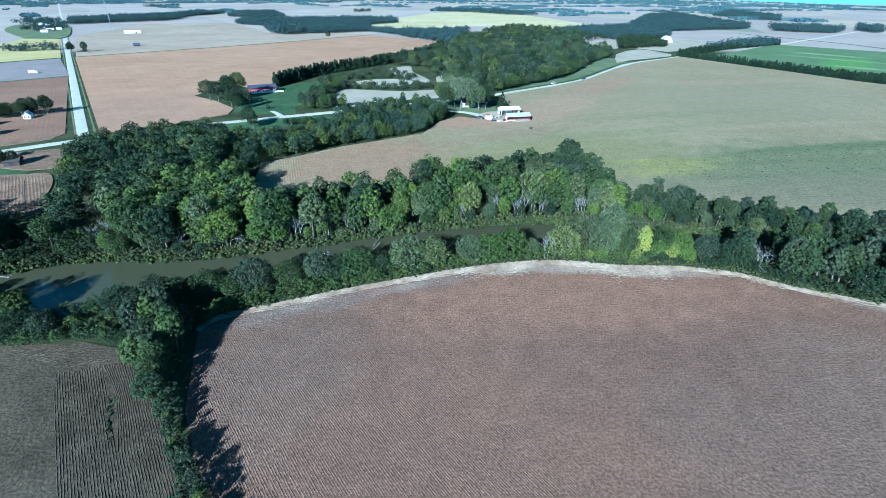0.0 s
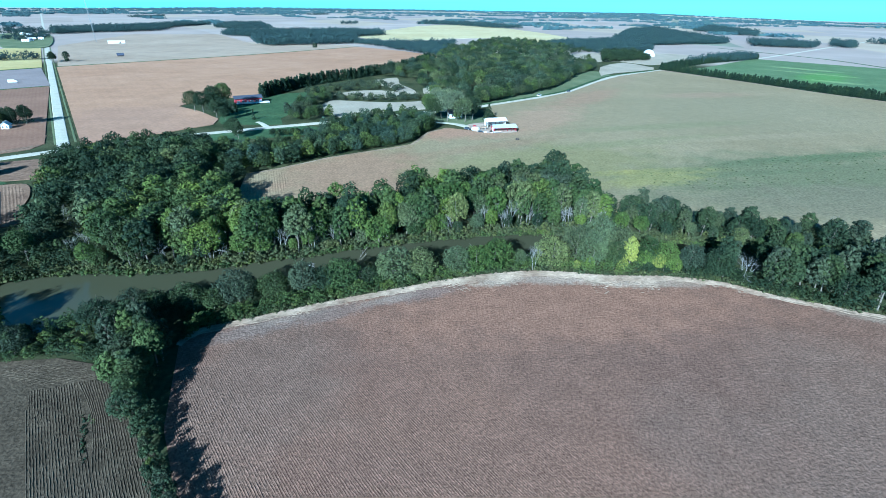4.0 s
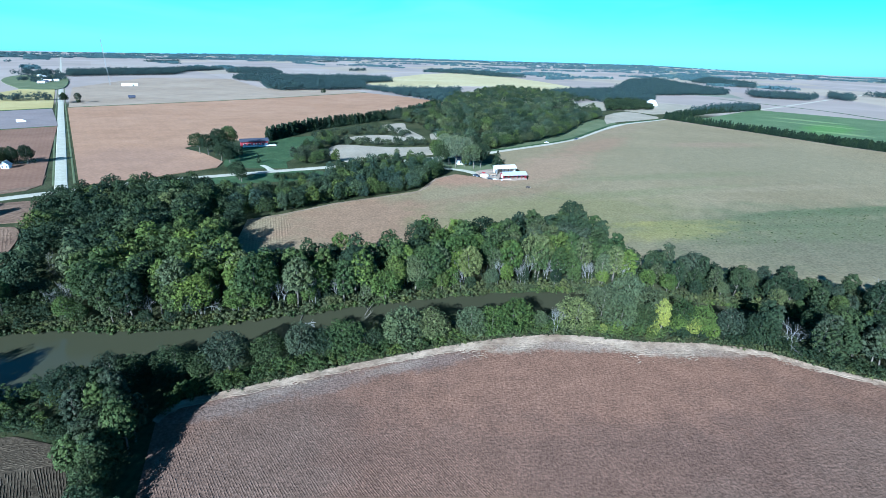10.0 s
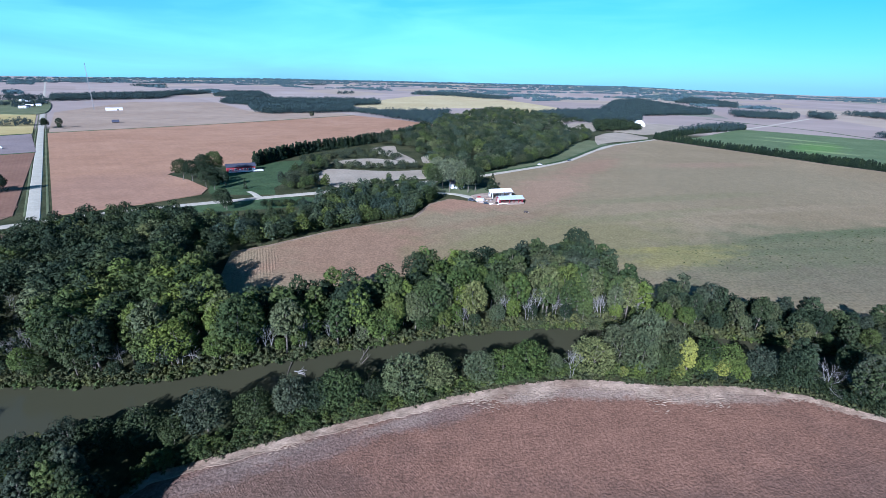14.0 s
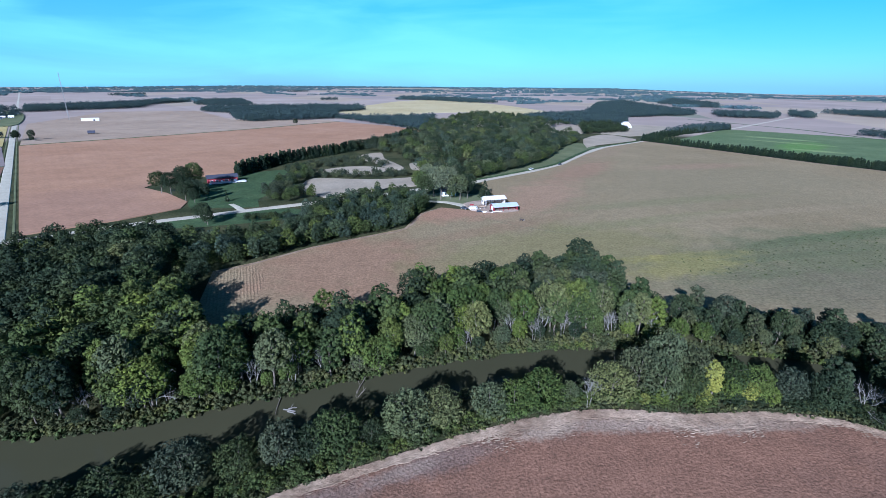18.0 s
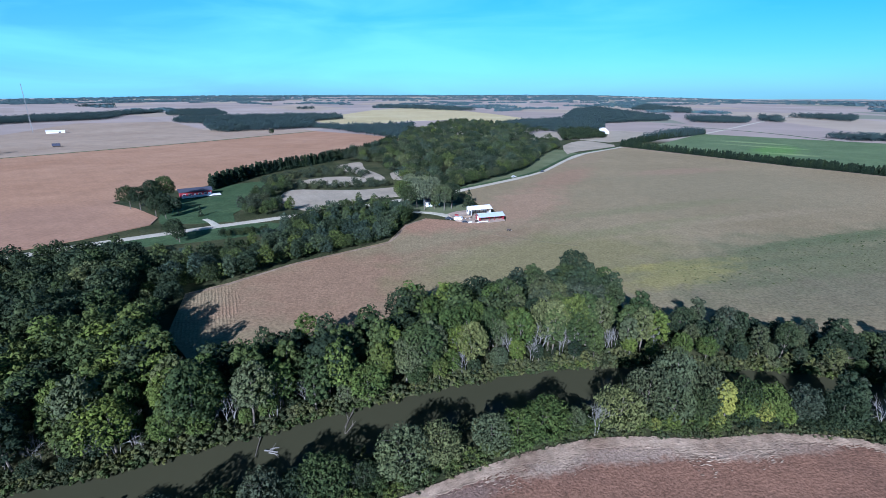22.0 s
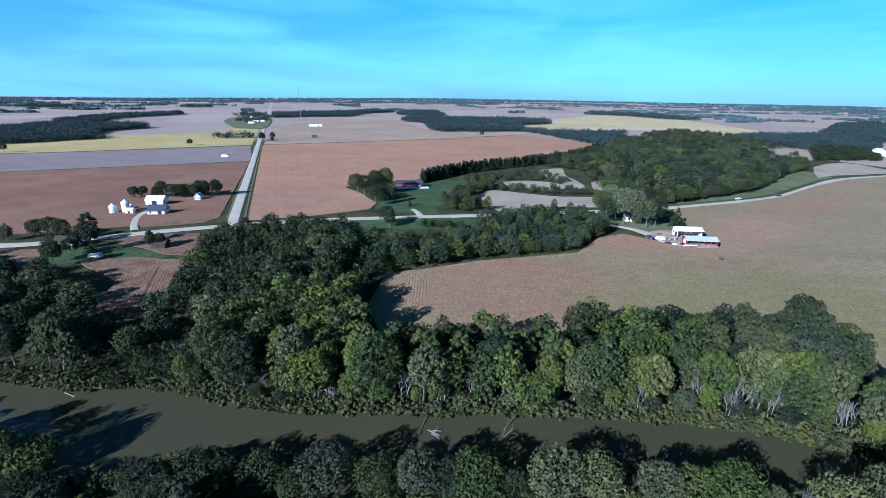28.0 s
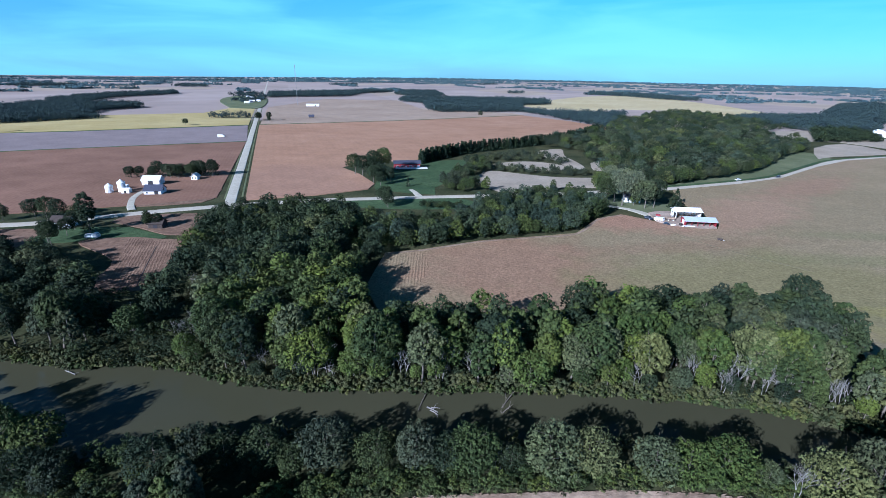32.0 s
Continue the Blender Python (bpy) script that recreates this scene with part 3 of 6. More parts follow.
# ---- the land and the river ----
FAR_BANK = [(-396, 96), (-211, 105.2), (-149, 111.5), (-128.7, 114.2), (-109.7, 122), (-88.7, 122.6), (-74.2, 124.4), (-61.8, 128.1), (-43.4, 133.7), (-24.1, 140.3), (1.9, 147.5),
            (19.8, 151), (36.5, 152.5), (54, 151.1), (73.3, 147.6), (87.7, 145.3), (110.5, 137), (133.9, 127.9), (170.9, 117.6), (278, 98.9)]
NEAR_BANK = [(-396, 59), (-211, 76), (-124.5, 88.6), (-96.1, 92.4), (-84.6, 102.3), (-64.9, 111.1), (-43.4, 116.7), (-22.1, 123.3), (0.9, 130.8), (19.8, 134.3), (40.4, 135.8), (60.8, 134.3),
             (81, 131), (107.7, 120.7), (133.9, 112.6), (170.9, 101.5), (278, 82.3)]
FB, NB = curve_through(FAR_BANK, 5), curve_through(NEAR_BANK, 5)


def far_bank(x):
    return np.interp(x, FB[:, 0], FB[:, 1])


def near_bank(x):
    return np.interp(x, NB[:, 0], NB[:, 1])


def land(x, y):
    """The height of the land, with the river's bed cut into it."""
    f, n = far_bank(x), near_bank(x)
    wob = 1.0 * np.sin(x * 0.21) + 0.7 * np.sin(x * 0.57 + 1)
    d = (f - n + wob * 0.6) / 2 - np.abs(y - (f + n) / 2)
    bed = np.clip(-1.5 - 0.62 * d, -3.2, 0) * (np.abs(x) < 360)
    return rise(x, y) + bed


def spread(lo, hi, step, reach, grow=1.16):
    """Coordinates close together between lo and hi, ever wider out to the reach."""
    inner = list(np.arange(lo, hi, step))
    out, s, a = [], step, hi
    while a < reach:
        out.append(a)
        s = min(s * grow, 260)
        a += s
    back, s, a = [], step, lo - step
    while a > -reach:
        back.append(a)
        s = min(s * grow, 260)
        a -= s
    return np.array(back[::-1] + inner + out)


gx, gy = spread(-360, 300, 2.0, 4950), spread(52, 164, 1.8, 4950)
mx, my = np.meshgrid(gx, gy)
gv = np.stack([mx.ravel(), my.ravel(), land(mx, my).ravel()], 1)
idx = np.arange(mx.size).reshape(mx.shape)
gq = np.stack([idx[:-1, :-1], idx[:-1, 1:], idx[1:, 1:], idx[1:, :-1]], -1).reshape(-1, 4)
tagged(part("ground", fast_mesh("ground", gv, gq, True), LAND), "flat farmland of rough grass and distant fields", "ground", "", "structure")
wx = np.arange(-358, 299, 4.0)
wv = np.concatenate([np.stack([wx, near_bank(wx) - 3, np.full(len(wx), -1.5)], 1), np.stack([wx, far_bank(wx) + 3, np.full(len(wx), -1.5)], 1)])
n = len(wx)
tagged(part("water", fast_mesh("water", wv, [(i, i + 1, n + i + 1, n + i) for i in range(n - 1)]), RIVER), "slow murky grey-green river between wooded banks", "river", "", "structure")

# ---- fields ----
BEAN_EDGE = [(-58.8, 88.9), (-55.7, 93.9), (-42.4, 99.7), (-29.2, 105.5), (-14.1, 111.2), (0.9, 116.9), (17.8, 121.5), (32.6, 123.2), (51.1, 120.9), (67.6, 120.6), (82, 117.4), (93.5, 110.4), (104.8, 105.4), (124.6, 97.4), (225, 60.5)]
bean_outline = [(-14, -70), (-28, 30), (-39.4, 47.7), (-49.6, 63.7)] + [tuple(p) for p in curve_through(BEAN_EDGE, 4)] + [(240, -70)]
field("bean_field", bean_outline, 0.12, BEAN, "ripe brown bean field in fine rows")
edge = curve_through(BEAN_EDGE, 4)
shaky = np.random.default_rng(77)
MARGIN = [float(np.interp(i / 110, [0, 0.25, 0.5, 0.6, 1], [1.2, 1.7, 2.3, 2.0, 1.0]) * shaky.uniform(0.45, 1.5)) for i in range(110)]
ribbon("field_margin", [(x + 0.4, y - 1.3) for x, y in BEAN_EDGE], MARGIN, 0.19, STRAW, "bleached straw strip along the edge of the bean field", "field margin", 8, 0.02)
CORN_W = [(-72.5, 81), (-65, 75.5), (-54.3, 64.3), (-45.2, 55), (-39, 45.7), (-27, 25), (-14, -60), (-300, -60), (-325, 57), (-211, 72.6), (-99.3, 81.2), (-82, 83)]
field("corn_field", CORN_W, 0.15, CORN, "dry brown corn field with stalk rows")
CORN_E = [(-79.3, 177.9), (-86.5, 210), (-74, 219), (-54.5, 238), (-32.1, 253), (-15, 265), (-6, 294), (6, 307), (19.8, 301), (29.6, 294), (50, 297), (53, 308), (49, 324), (44, 334), (42, 350), (40.3, 384),
          (89.3, 425), (125, 462), (171.7, 533), (213, 586), (286, 647), (337, 545), (371, 467), (395, 423), (457, 294), (551, 57.2), (278, 106.3), (170.8, 134), (138.6, 144), (107.6, 154),
          (88.6, 161), (72, 166), (64, 177), (62, 190), (54, 201), (44.3, 204), (28.6, 199), (10.9, 193.6), (-1, 187.1), (-11, 177.6), (-25.1, 167.1), (-46.4, 159.8), (-63.8, 158.3)]
field("large_corn_field", CORN_E, 1.0, CORN_TWO, "half-ripe corn field turning from green to brown")
field("ripe_field", [(-450, 604), (-317, 751), (-215, 887), (-154, 981), (-60.7, 898), (7.1, 804), (-24.7, 725), (-44.9, 636), (-92.1, 559), (-130.9, 499), (-152.4, 433), (-164.2, 409),
                     (-190.2, 424), (-194.7, 371), (-170.9, 353), (-147.3, 328), (-144.2, 312), (-164.6, 287), (-195.1, 261)], 0.45, TAN, "ripe orange-tan field with wheel tracks")
field("harvested_field", [(-454, 611), (-320, 757), (-216, 895), (-153.9, 988), (-180.5, 1029), (-366, 1025), (-559, 1336), (-745, 1275), (-661, 906)], 0.3, PINK, "harvested pinkish-grey field")
field("brown_field", [(-214, 260), (-237, 234), (-280, 198.2), (-360, 125.7), (-530, 274), (-467, 346), (-355, 460)], 0.3, BROWN, "brown stubble field")
field("grey_field", [(-357, 464), (-469, 350), (-533, 281), (-688, 340), (-580, 445), (-460, 593)], 0.28, GREY, "grey harvested field")
field("golden_field", [(-465, 601), (-583, 452), (-691, 347), (-841, 444), (-754, 600), (-657, 725), (-756, 981), (-695, 912)], 0.4, GOLD, "golden-yellow bean field")
field("stubble_field", [(-153, 147), (-166, 149), (-180, 168), (-211, 178), (-198, 190), (-184, 193), (-174, 194.5), (-163, 182), (-154, 166), (-145, 156)], 0.35, STUBBLE, "brown stubble field among the woods", 4)
field("roadside_field", [(-225, 204), (-226, 215), (-205, 228), (-178, 234), (-166, 209), (-182, 200), (-190, 199), (-205, 202)], 0.2, STUBBLE, "brown stubble beside the road", 3)
CLEAR = [[(-90, 372), (-87, 404), (-57, 401), (-33, 400), (-5, 408), (-4, 390), (-7, 374), (-30, 366), (-46, 344), (-62, 336), (-78, 350)],
         [(-90, 434), (-81, 449), (-61, 461), (-37, 454), (-32, 436), (-51, 419), (-70, 427)],
         [(-66, 528), (-45, 550), (-38, 506), (-23, 468), (-17, 441), (-30, 444), (-46, 480), (-62, 502)],
         [(-14, 474), (-5, 487), (-2, 446), (-11, 442)]]
for o in CLEAR:
    field("clearing_field", o, 0.25, PALE, "pale stubble clearing between the trees", 3)
field("lawn", [(-138.8, 313), (-147.3, 328), (-155.8, 368), (-157.8, 400), (-132.1, 437), (-106.9, 444), (-98.6, 403), (-107.1, 333), (-100.9, 315)], 0.1, LAWN, "mown green lawn round the red house", 2, category="lawn")
field("verge", [(-153.9, 267), (-113.5, 275), (-78.1, 289), (-73.9, 307), (-90.5, 310), (-124, 294), (-158.2, 274)], 0.1, LAWN, "green verge beside the road", 2, category="verge")
field("yard_grass", [(-206, 184), (-227, 171), (-240, 184), (-236, 190), (-214, 200.5), (-207, 200.5), (-188, 198), (-184, 194)], 0.1, LAWN, "green yard grass by the road", 2, category="lawn")
field("pasture", [(38.4, 401), (88.4, 441), (124, 479), (169.8, 548), (207, 599), (193, 647), (151.5, 607), (112.8, 513), (82.6, 462)], 0.12, PASTURE, "rough green pasture along the wood", 2, category="pasture")
field("knoll_field", [(192.3, 590), (216, 618), (286, 667), (290, 704), (272, 748), (220, 684)], 0.3, PALE, "pale field on the far side of the road", 2)
field("hay_field", [(301, 677), (359, 687), (523, 843), (680, 659), (517, 486), (399, 435), (373, 479)], 0.3, GREEN, "green hay field behind the pine row")
field("far_pale_field", [(275, 765), (301, 720), (375, 759), (484, 844), (417, 928), (341, 907)], 0.25, PALE, "pale harvested field")
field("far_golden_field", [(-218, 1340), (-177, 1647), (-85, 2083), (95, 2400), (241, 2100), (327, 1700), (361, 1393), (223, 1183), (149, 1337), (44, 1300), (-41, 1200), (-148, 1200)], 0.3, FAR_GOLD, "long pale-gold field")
for o in [(21, 991), (65, 1090), (64, 1009), (28, 936)], [(192, 784), (223, 865), (285, 916), (308, 893), (265, 787), (208, 733)]:
    CLEAR.append(o)
    field("clearing_field", o, 0.25, PALE, "pale field in a gap of the forest", 3)



def crop_rows(name, outline, way, spacing, step, height, half, material, label, seed, wander=0.12, hole=None, base=0.1, fade=None, bend=None, broken=0.03):
    """Rows of plants as ragged ridges, clipped to an outline."""
    g = np.random.default_rng(seed)
    w = np.array(way, float) / math.hypot(*way)
    across = np.array([-w[1], w[0]])
    o = np.asarray(outline, float)
    a, b = o @ w, o @ across
    s, r = np.arange(a.min(), a.max(), step), np.arange(b.min(), b.max(), spacing)
    ss, rr = np.meshgrid(s, r)
    rr = rr + g.normal(size=rr.shape) * wander
    ss = ss + g.uniform(-0.3, 0.3, ss.shape) * step
    top = ss[..., None] * w + rr[..., None] * across
    if bend:
        top = top + bend(top, across)[..., None] * across
    ok = inside(top[..., 0], top[..., 1], o)
    if hole:
        ok &= ~inside(top[..., 0], top[..., 1], hole)
    h = height * g.uniform(0.8, 1.15, ss.shape)
    if fade:
        h = base * 0 + 0.1 + (h - 0.1) * np.clip((fade[0] - top[..., 0]) / fade[1], 0.05, 1) * np.clip((125 - top[..., 1]) / 60, 0.3, 1)
    v = np.stack([np.concatenate([top - across * half, np.full((*ss.shape, 1), base)], -1),
                  np.concatenate([top, base - 0.1 + h[..., None]], -1),
                  np.concatenate([top + across * half, np.full((*ss.shape, 1), base)], -1)], 2)
    k = np.arange(ss.size).reshape(ss.shape) * 3
    good = (ok[:, :-1] & ok[:, 1:] & (g.uniform(size=ok[:, 1:].shape) > broken)).ravel()
    p, q = k[:, :-1].ravel()[good], k[:, 1:].ravel()[good]
    quads = np.concatenate([np.stack([p, q, q + 1, p + 1], 1), np.stack([p + 1, q + 1, q + 2, p + 2], 1)])
    used = np.unique(quads)
    new_at = np.zeros(ss.size * 3, int)
    new_at[used] = np.arange(len(used))
    tagged(part(name, fast_mesh(name, v.reshape(-1, 3)[used], new_at[quads]), material), label, "crop", "", "stuff")


def straw_streaks(seed, count):
    """Bleached stalks lying along the edge of the bean field, ever fewer towards the middle."""
    g = np.random.default_rng(seed)
    line = curve_through(BEAN_EDGE[:-1], 60)
    way = np.gradient(line, axis=0)
    way /= np.hypot(*way.T)[:, None]
    at = g.integers(0, len(line), count)
    wide = np.interp(line[at, 0], [-58, -35, -5, 15, 60, 78, 95, 125], [0.8, 1.1, 1.5, 2.8, 3.2, 2.0, 0.8, 0.6])
    drift = 0.55 + 0.9 * np.abs(np.sin(line[at, 0] * 0.23) * np.sin(line[at, 0] * 0.071 + 1))
    back = g.gamma(1.6, 0.5, count) * wide * drift * 0.6 + 0.1
    w = way[at] + g.normal(size=(count, 2)) * 0.18
    w /= np.hypot(*w.T)[:, None]
    across = np.stack([w[:, 1], -w[:, 0]], 1)
    mid = line[at] + np.stack([way[at][:, 1], -way[at][:, 0]], 1) * back[:, None] + g.normal(size=(count, 2)) * 0.2
    ln, half = g.uniform(0.15, 0.7, count)[:, None], g.uniform(0.04, 0.13, count)[:, None]
    z0, lift = g.uniform(0.16, 0.3, count), g.uniform(0.02, 0.14, count)
    v = np.stack([np.c_[mid - w * ln, z0], np.c_[mid + across * half, z0 - 0.03], np.c_[mid + w * ln, z0 + lift], np.c_[mid - across * half, z0 + 0.05]], 1).reshape(-1, 3)
    me = fast_mesh("straw_litter", v, np.arange(4 * count).reshape(-1, 4))
    tagged(part("straw_litter", me, STRAW), "bleached straw lying along the edge of the bean field", "straw", "", "stuff")


straw_streaks(31, 30000)
BEAN_ROWS = [(-13, -60), (-27, 18), (-37, 47), (-47, 62), (-50, 66), (-55, 84), (-50, 88), (-39, 92.5), (-26.5, 98.3), (-12.5, 104.3), (2.5, 110.4), (18.5, 115.2), (32.5, 117), (51, 115), (67, 116), (81, 115.6), (92.5, 108.7), (104, 103.7), (124, 95.6), (180, 75), (180, -60)]
crop_rows("bean_rows", BEAN_ROWS, (0.616, -0.788), 0.42, 0.9, 0.17, 0.17, BEAN, "rows of ripe brown bean plants", 5, 0.025, fade=(110, 120))
CORN_ROWS = [(-69, 77), (-64.5, 75), (-55, 64.5), (-46.5, 55), (-40.5, 46), (-30, 25), (-26, 8), (-14, -55), (-34, -55), (-42, 8), (-60, 44.7), (-70, 57.3), (-81.4, 72.8)]


def round_gap(at, across):
    """Rows swing to one side round a gap in the corn and close up again."""
    d = (at - np.array([-62.6, 62.0])) @ across
    along = np.interp(at[..., 1], [55, 60, 66, 70, 75], [0, 0.6, 1.0, 0.7, 0])
    return 1.25 * along * np.exp(-np.clip(d, 0, None) / 2.6) * (d > -0.15)


GAP = [(-66.6, 66.8), (-65.0, 66.0), (-62.4, 61.8), (-58.3, 54.6), (-60.0, 57.0), (-64.0, 62.6)]
# Added near-black tufts colour in the deep shade of the gap.
wood("gap_weeds", scatter(np.random.default_rng(6), GAP, 0.55), [leaf_cloud(np.random.default_rng(5), np.array([[0, 0, 0.2], [0.3, 0.1, 0.15], [-0.2, 0.2, 0.2]]), np.full(3, 0.22), 8, 0.3)], LEAF["needle"], "dark tufts standing in for deep shade in a gap of the corn rows", np.random.default_rng(9), (0.6, 1.0), "weeds")
wood("gap_weeds", scatter(np.random.default_rng(4), [(-65.8, 67.3), (-63.2, 66.2), (-62.2, 64.2), (-64.0, 64.8)], 0.8), [leaf_cloud(np.random.default_rng(3), np.array([[0, 0, 0.2], [0.3, 0.1, 0.15], [-0.2, 0.2, 0.2]]), np.full(3, 0.2), 8, 0.28)], LEAF["grey"], "pale weeds in a gap of the corn rows", np.random.default_rng(2), (0.5, 1.0), "weeds")
WET = [(92, 204), (105, 193), (140, 197), (190, 207), (240, 232), (245, 254), (190, 247), (150, 236), (125, 226), (95, 218)]
wood("wet_weeds", (lambda p, g: p[g.uniform(size=len(p)) < 0.22])(scatter(np.random.default_rng(8), WET, 2.2, 0.9), np.random.default_rng(7)), [leaf_cloud(np.random.default_rng(9), np.array([[0, 0, 0.25], [0.5, 0.2, 0.2], [-0.4, 0.3, 0.2]]), np.full(3, 0.32), 8, 0.4)], LEAF["mid"], "dark weed clumps in the wet part of the corn", np.random.default_rng(12), (0.25, 0.75), "weeds", 1.0)
crop_rows("corn_rows", CORN_ROWS, (0.608, -0.794), 0.43, 0.5, 0.225, 0.15, CORN, "rows of dry brown corn stalks", 6, 0.03, bend=round_gap, hole=GAP)
crop_rows("corn_stalks", [(-84, 79), (-82, 73), (-70.4, 57.5), (-60.4, 44.9), (-42.4, 8), (-34.4, -55), (-190, -55), (-190, 72.5), (-98, 80)], (0.608, -0.794), 0.43, 0.5, 0.13, 0.19, CORN, "tangled dry brown corn stalks", 16, 0.045, broken=0.12)
crop_rows("corn_headland", [(-97, 80), (-76.5, 82), (-69, 76), (-82, 74.5)], (0.9, -0.2), 0.4, 0.45, 0.2, 0.18, CORN, "dry corn rows along the end of the field", 17, 0.1, broken=0.15)
crop_rows("headland_rows", [(-79, 179), (-85.5, 209), (-74, 217), (-66, 206), (-62, 185), (-66, 166)], (-0.32, 0.95), 1.1, 1.2, 0.17, 0.42, CORN_TWO, "standing rows at the end of the corn", 7, 0.12, None, 1.0)
crop_rows("stubble_rows", [(-197, 189), (-184, 192), (-175, 193), (-164, 181), (-155, 165), (-147, 157), (-154, 149), (-165, 152), (-177, 168)], (0.63, -0.775), 1.1, 1.2, 0.17, 0.42, STUBBLE, "rows of brown stubble", 18, 0.15, None, 0.35)

field("roadside_field", [(-263, 176), (-244, 185), (-230, 171), (-231, 162), (-262, 166)], 0.2, STUBBLE, "brown stubble beside the road", 2)
field("roadside_field", [(-238, 229), (-262, 266), (-241, 293), (-214, 258), (-219, 243)], 0.22, STUBBLE, "brown stubble between the drive and the gravel road", 2)
ribbon("wheel_track", [(-177, 185), (-165, 170), (-151, 153)], [0.4], 0.42, TIMBER, "dark wheel track through the stubble", "track")

# ---- roads ----
ROAD = [(-469, 105.7), (-324, 159.2), (-266, 182.9), (-243, 203), (-216, 231), (-186.4, 256), (-162.5, 274), (-121.9, 297), (-88.4, 315), (-51.3, 335), (-5.9, 362), (32.5, 386), (87.4, 431), (125.9, 469), (169.9, 535), (211, 591), (289, 656), (383, 747), (525, 842), (720, 1012), (897, 1170), (1500, 1700)]
ribbon("road", ROAD, [6.4], 0.16, ASPHALT, "pale grey country road curving past the farms", "road", 8)
DITCH = curve_through(ROAD, 4)
d = np.gradient(DITCH, axis=0)
DITCH = DITCH + np.stack([-d[:, 1], d[:, 0]], 1) / np.hypot(*d.T)[:, None] * 6.2
ribbon("roadside_ditch", [tuple(p) for p in DITCH if 20 < p[0] < 300], [3.4], 0.13, LAWN, "dark grassy ditch along the country road", "ditch", 2)
ribbon("gravel_road", [(-194, 247), (-204, 260), (-330, 431), (-449, 592), (-660, 878), (-1190, 1596), (-2080, 2802), (-2870, 3872)], [5.4], 0.2, GRAVEL, "straight white gravel road running to the horizon", "road", 8)
for off in (-4.6, 4.6):
    ribbon("verge_strip", [(-204 + off * 0.81, 262 + off * 0.59), (-449 + off * 0.81, 592 + off * 0.59), (-660 + off * 0.81, 878 + off * 0.59)], [1.1], 0.12, PASTURE, "grassy ditch beside the gravel road", "verge", 6)
ribbon("driveway", [(-9, 332), (0, 327), (11, 323), (20, 315), (25, 309), (30, 301)], [3.2, 3.8, 6.4, 9.0], 0.14, GRAVEL, "pale gravel drive into the barn yard", "driveway")
field("barn_yard", [(20, 316), (23, 303), (31, 295), (42, 294.5), (50, 298.5), (49, 308), (45, 319), (36, 324), (26, 322)], 1.06, DIRT, "bare trodden earth round the barns", 2, category="yard")
field("garden", [(-4, 330), (10, 326), (22, 318), (34, 328), (33, 345), (12, 350), (-6, 344)], 0.1, PASTURE, "worn grey-green grass beside the farmhouse", 2, category="lawn")
ribbon("driveway", [(-104.5, 303), (-107.5, 306.5), (-112, 313), (-116.2, 318.5), (-119.5, 322)], [5.0, 3.4, 2.8], 0.15, GRAVEL, "pale drive up to the red house", "driveway")
ribbon("driveway", [(-234, 223), (-243, 230), (-255, 242), (-262, 253), (-266, 262)], [3.2], 0.36, GRAVEL, "pale winding drive to the farmstead", "driveway")
ribbon("field_line", [(-451, 607), (-317, 754), (-215, 891), (-151.8, 985)], [5.0], 0.5, LAWN, "dark grassy strip between two fields", "field margin")
ribbon("field_line", [(595, 1087), (630, 950), (653, 846), (650, 750), (642, 660)], [4.0], 0.3, LAWN, "dark grassy strip between two fields", "field margin")
ribbon("field_line", [(-530, 278), (-467, 348), (-356, 462)], [3.0], 0.4, LAWN, "dark grassy strip between two fields", "field margin")
ribbon("field_line", [(-691, 343), (-582, 449), (-463, 596)], [4.0], 0.45, LAWN, "dark grassy strip between two fields", "field margin")
ribbon("field_line", [(289, 652), (337, 546), (371, 468), (395, 425), (457, 296)], [2.5], 1.06, STRAW, "pale strip along the pine row", "field margin")

ribbon("field_line", [(-85.2, 209.5), (-73.6, 217.8), (-54, 236.8), (-31.6, 251.8), (-14.4, 264.2), (-5.2, 293), (6.5, 305.6)], [1.3], 1.02, STRAW, "pale path between corn and trees", "field margin")

ribbon("field_track", [(26, 285), (33, 277), (41, 268.5), (50, 262), (58, 257), (74, 248)], [0.5], 1.05, FAINT, "faint track through the large corn field", "track")

# ---- woods and trees ----
rng = np.random.default_rng(11)
NEAR_T = [broadleaf(i, h, w, lo, int(n * 1.35), 36, 0.58) for i, (h, w, lo, n) in enumerate([(12.5, 8.5, 3.0, 44), (13.5, 7.5, 3.6, 44), (11.5, 9.5, 2.4, 46), (14.5, 9.0, 3.8, 48), (10.5, 7.0, 1.0, 36), (12.0, 6.5, 2.2, 36), (14.5, 5.6, 2.4, 42), (13.0, 5.2, 1.6, 40)])]
THICK = [cloud_template(26 + i, h, w, lo, 14, 20, 0.95) for i, (h, w, lo) in enumerate([(12.5, 8.5, 0.5), (13.5, 7.5, 0.8), (11.5, 9.0, 0.3)])]
MID_W = [cloud_template(80 + i, h, w, lo, 30, 28, 0.80, 1.1) for i, (h, w, lo) in enumerate([(12.5, 8.4, 2.0), (13.5, 7.2, 2.2), (11.5, 9.2, 1.6), (12.5, 9.8, 2.6), (14.0, 6.4, 1.2)])]
PINE = [conifer(60, 9.0, 4.6, 15, 24, 0.6), conifer(61, 12.5, 6.0, 18, 26, 0.7)]
MID_T = [cloud_template(80 + i, h, w, lo, 20, 20, 0.95) for i, (h, w, lo) in enumerate([(12, 8, 2), (13, 7, 2), (11, 9, 1.5), (12, 9.5, 2.5)])]
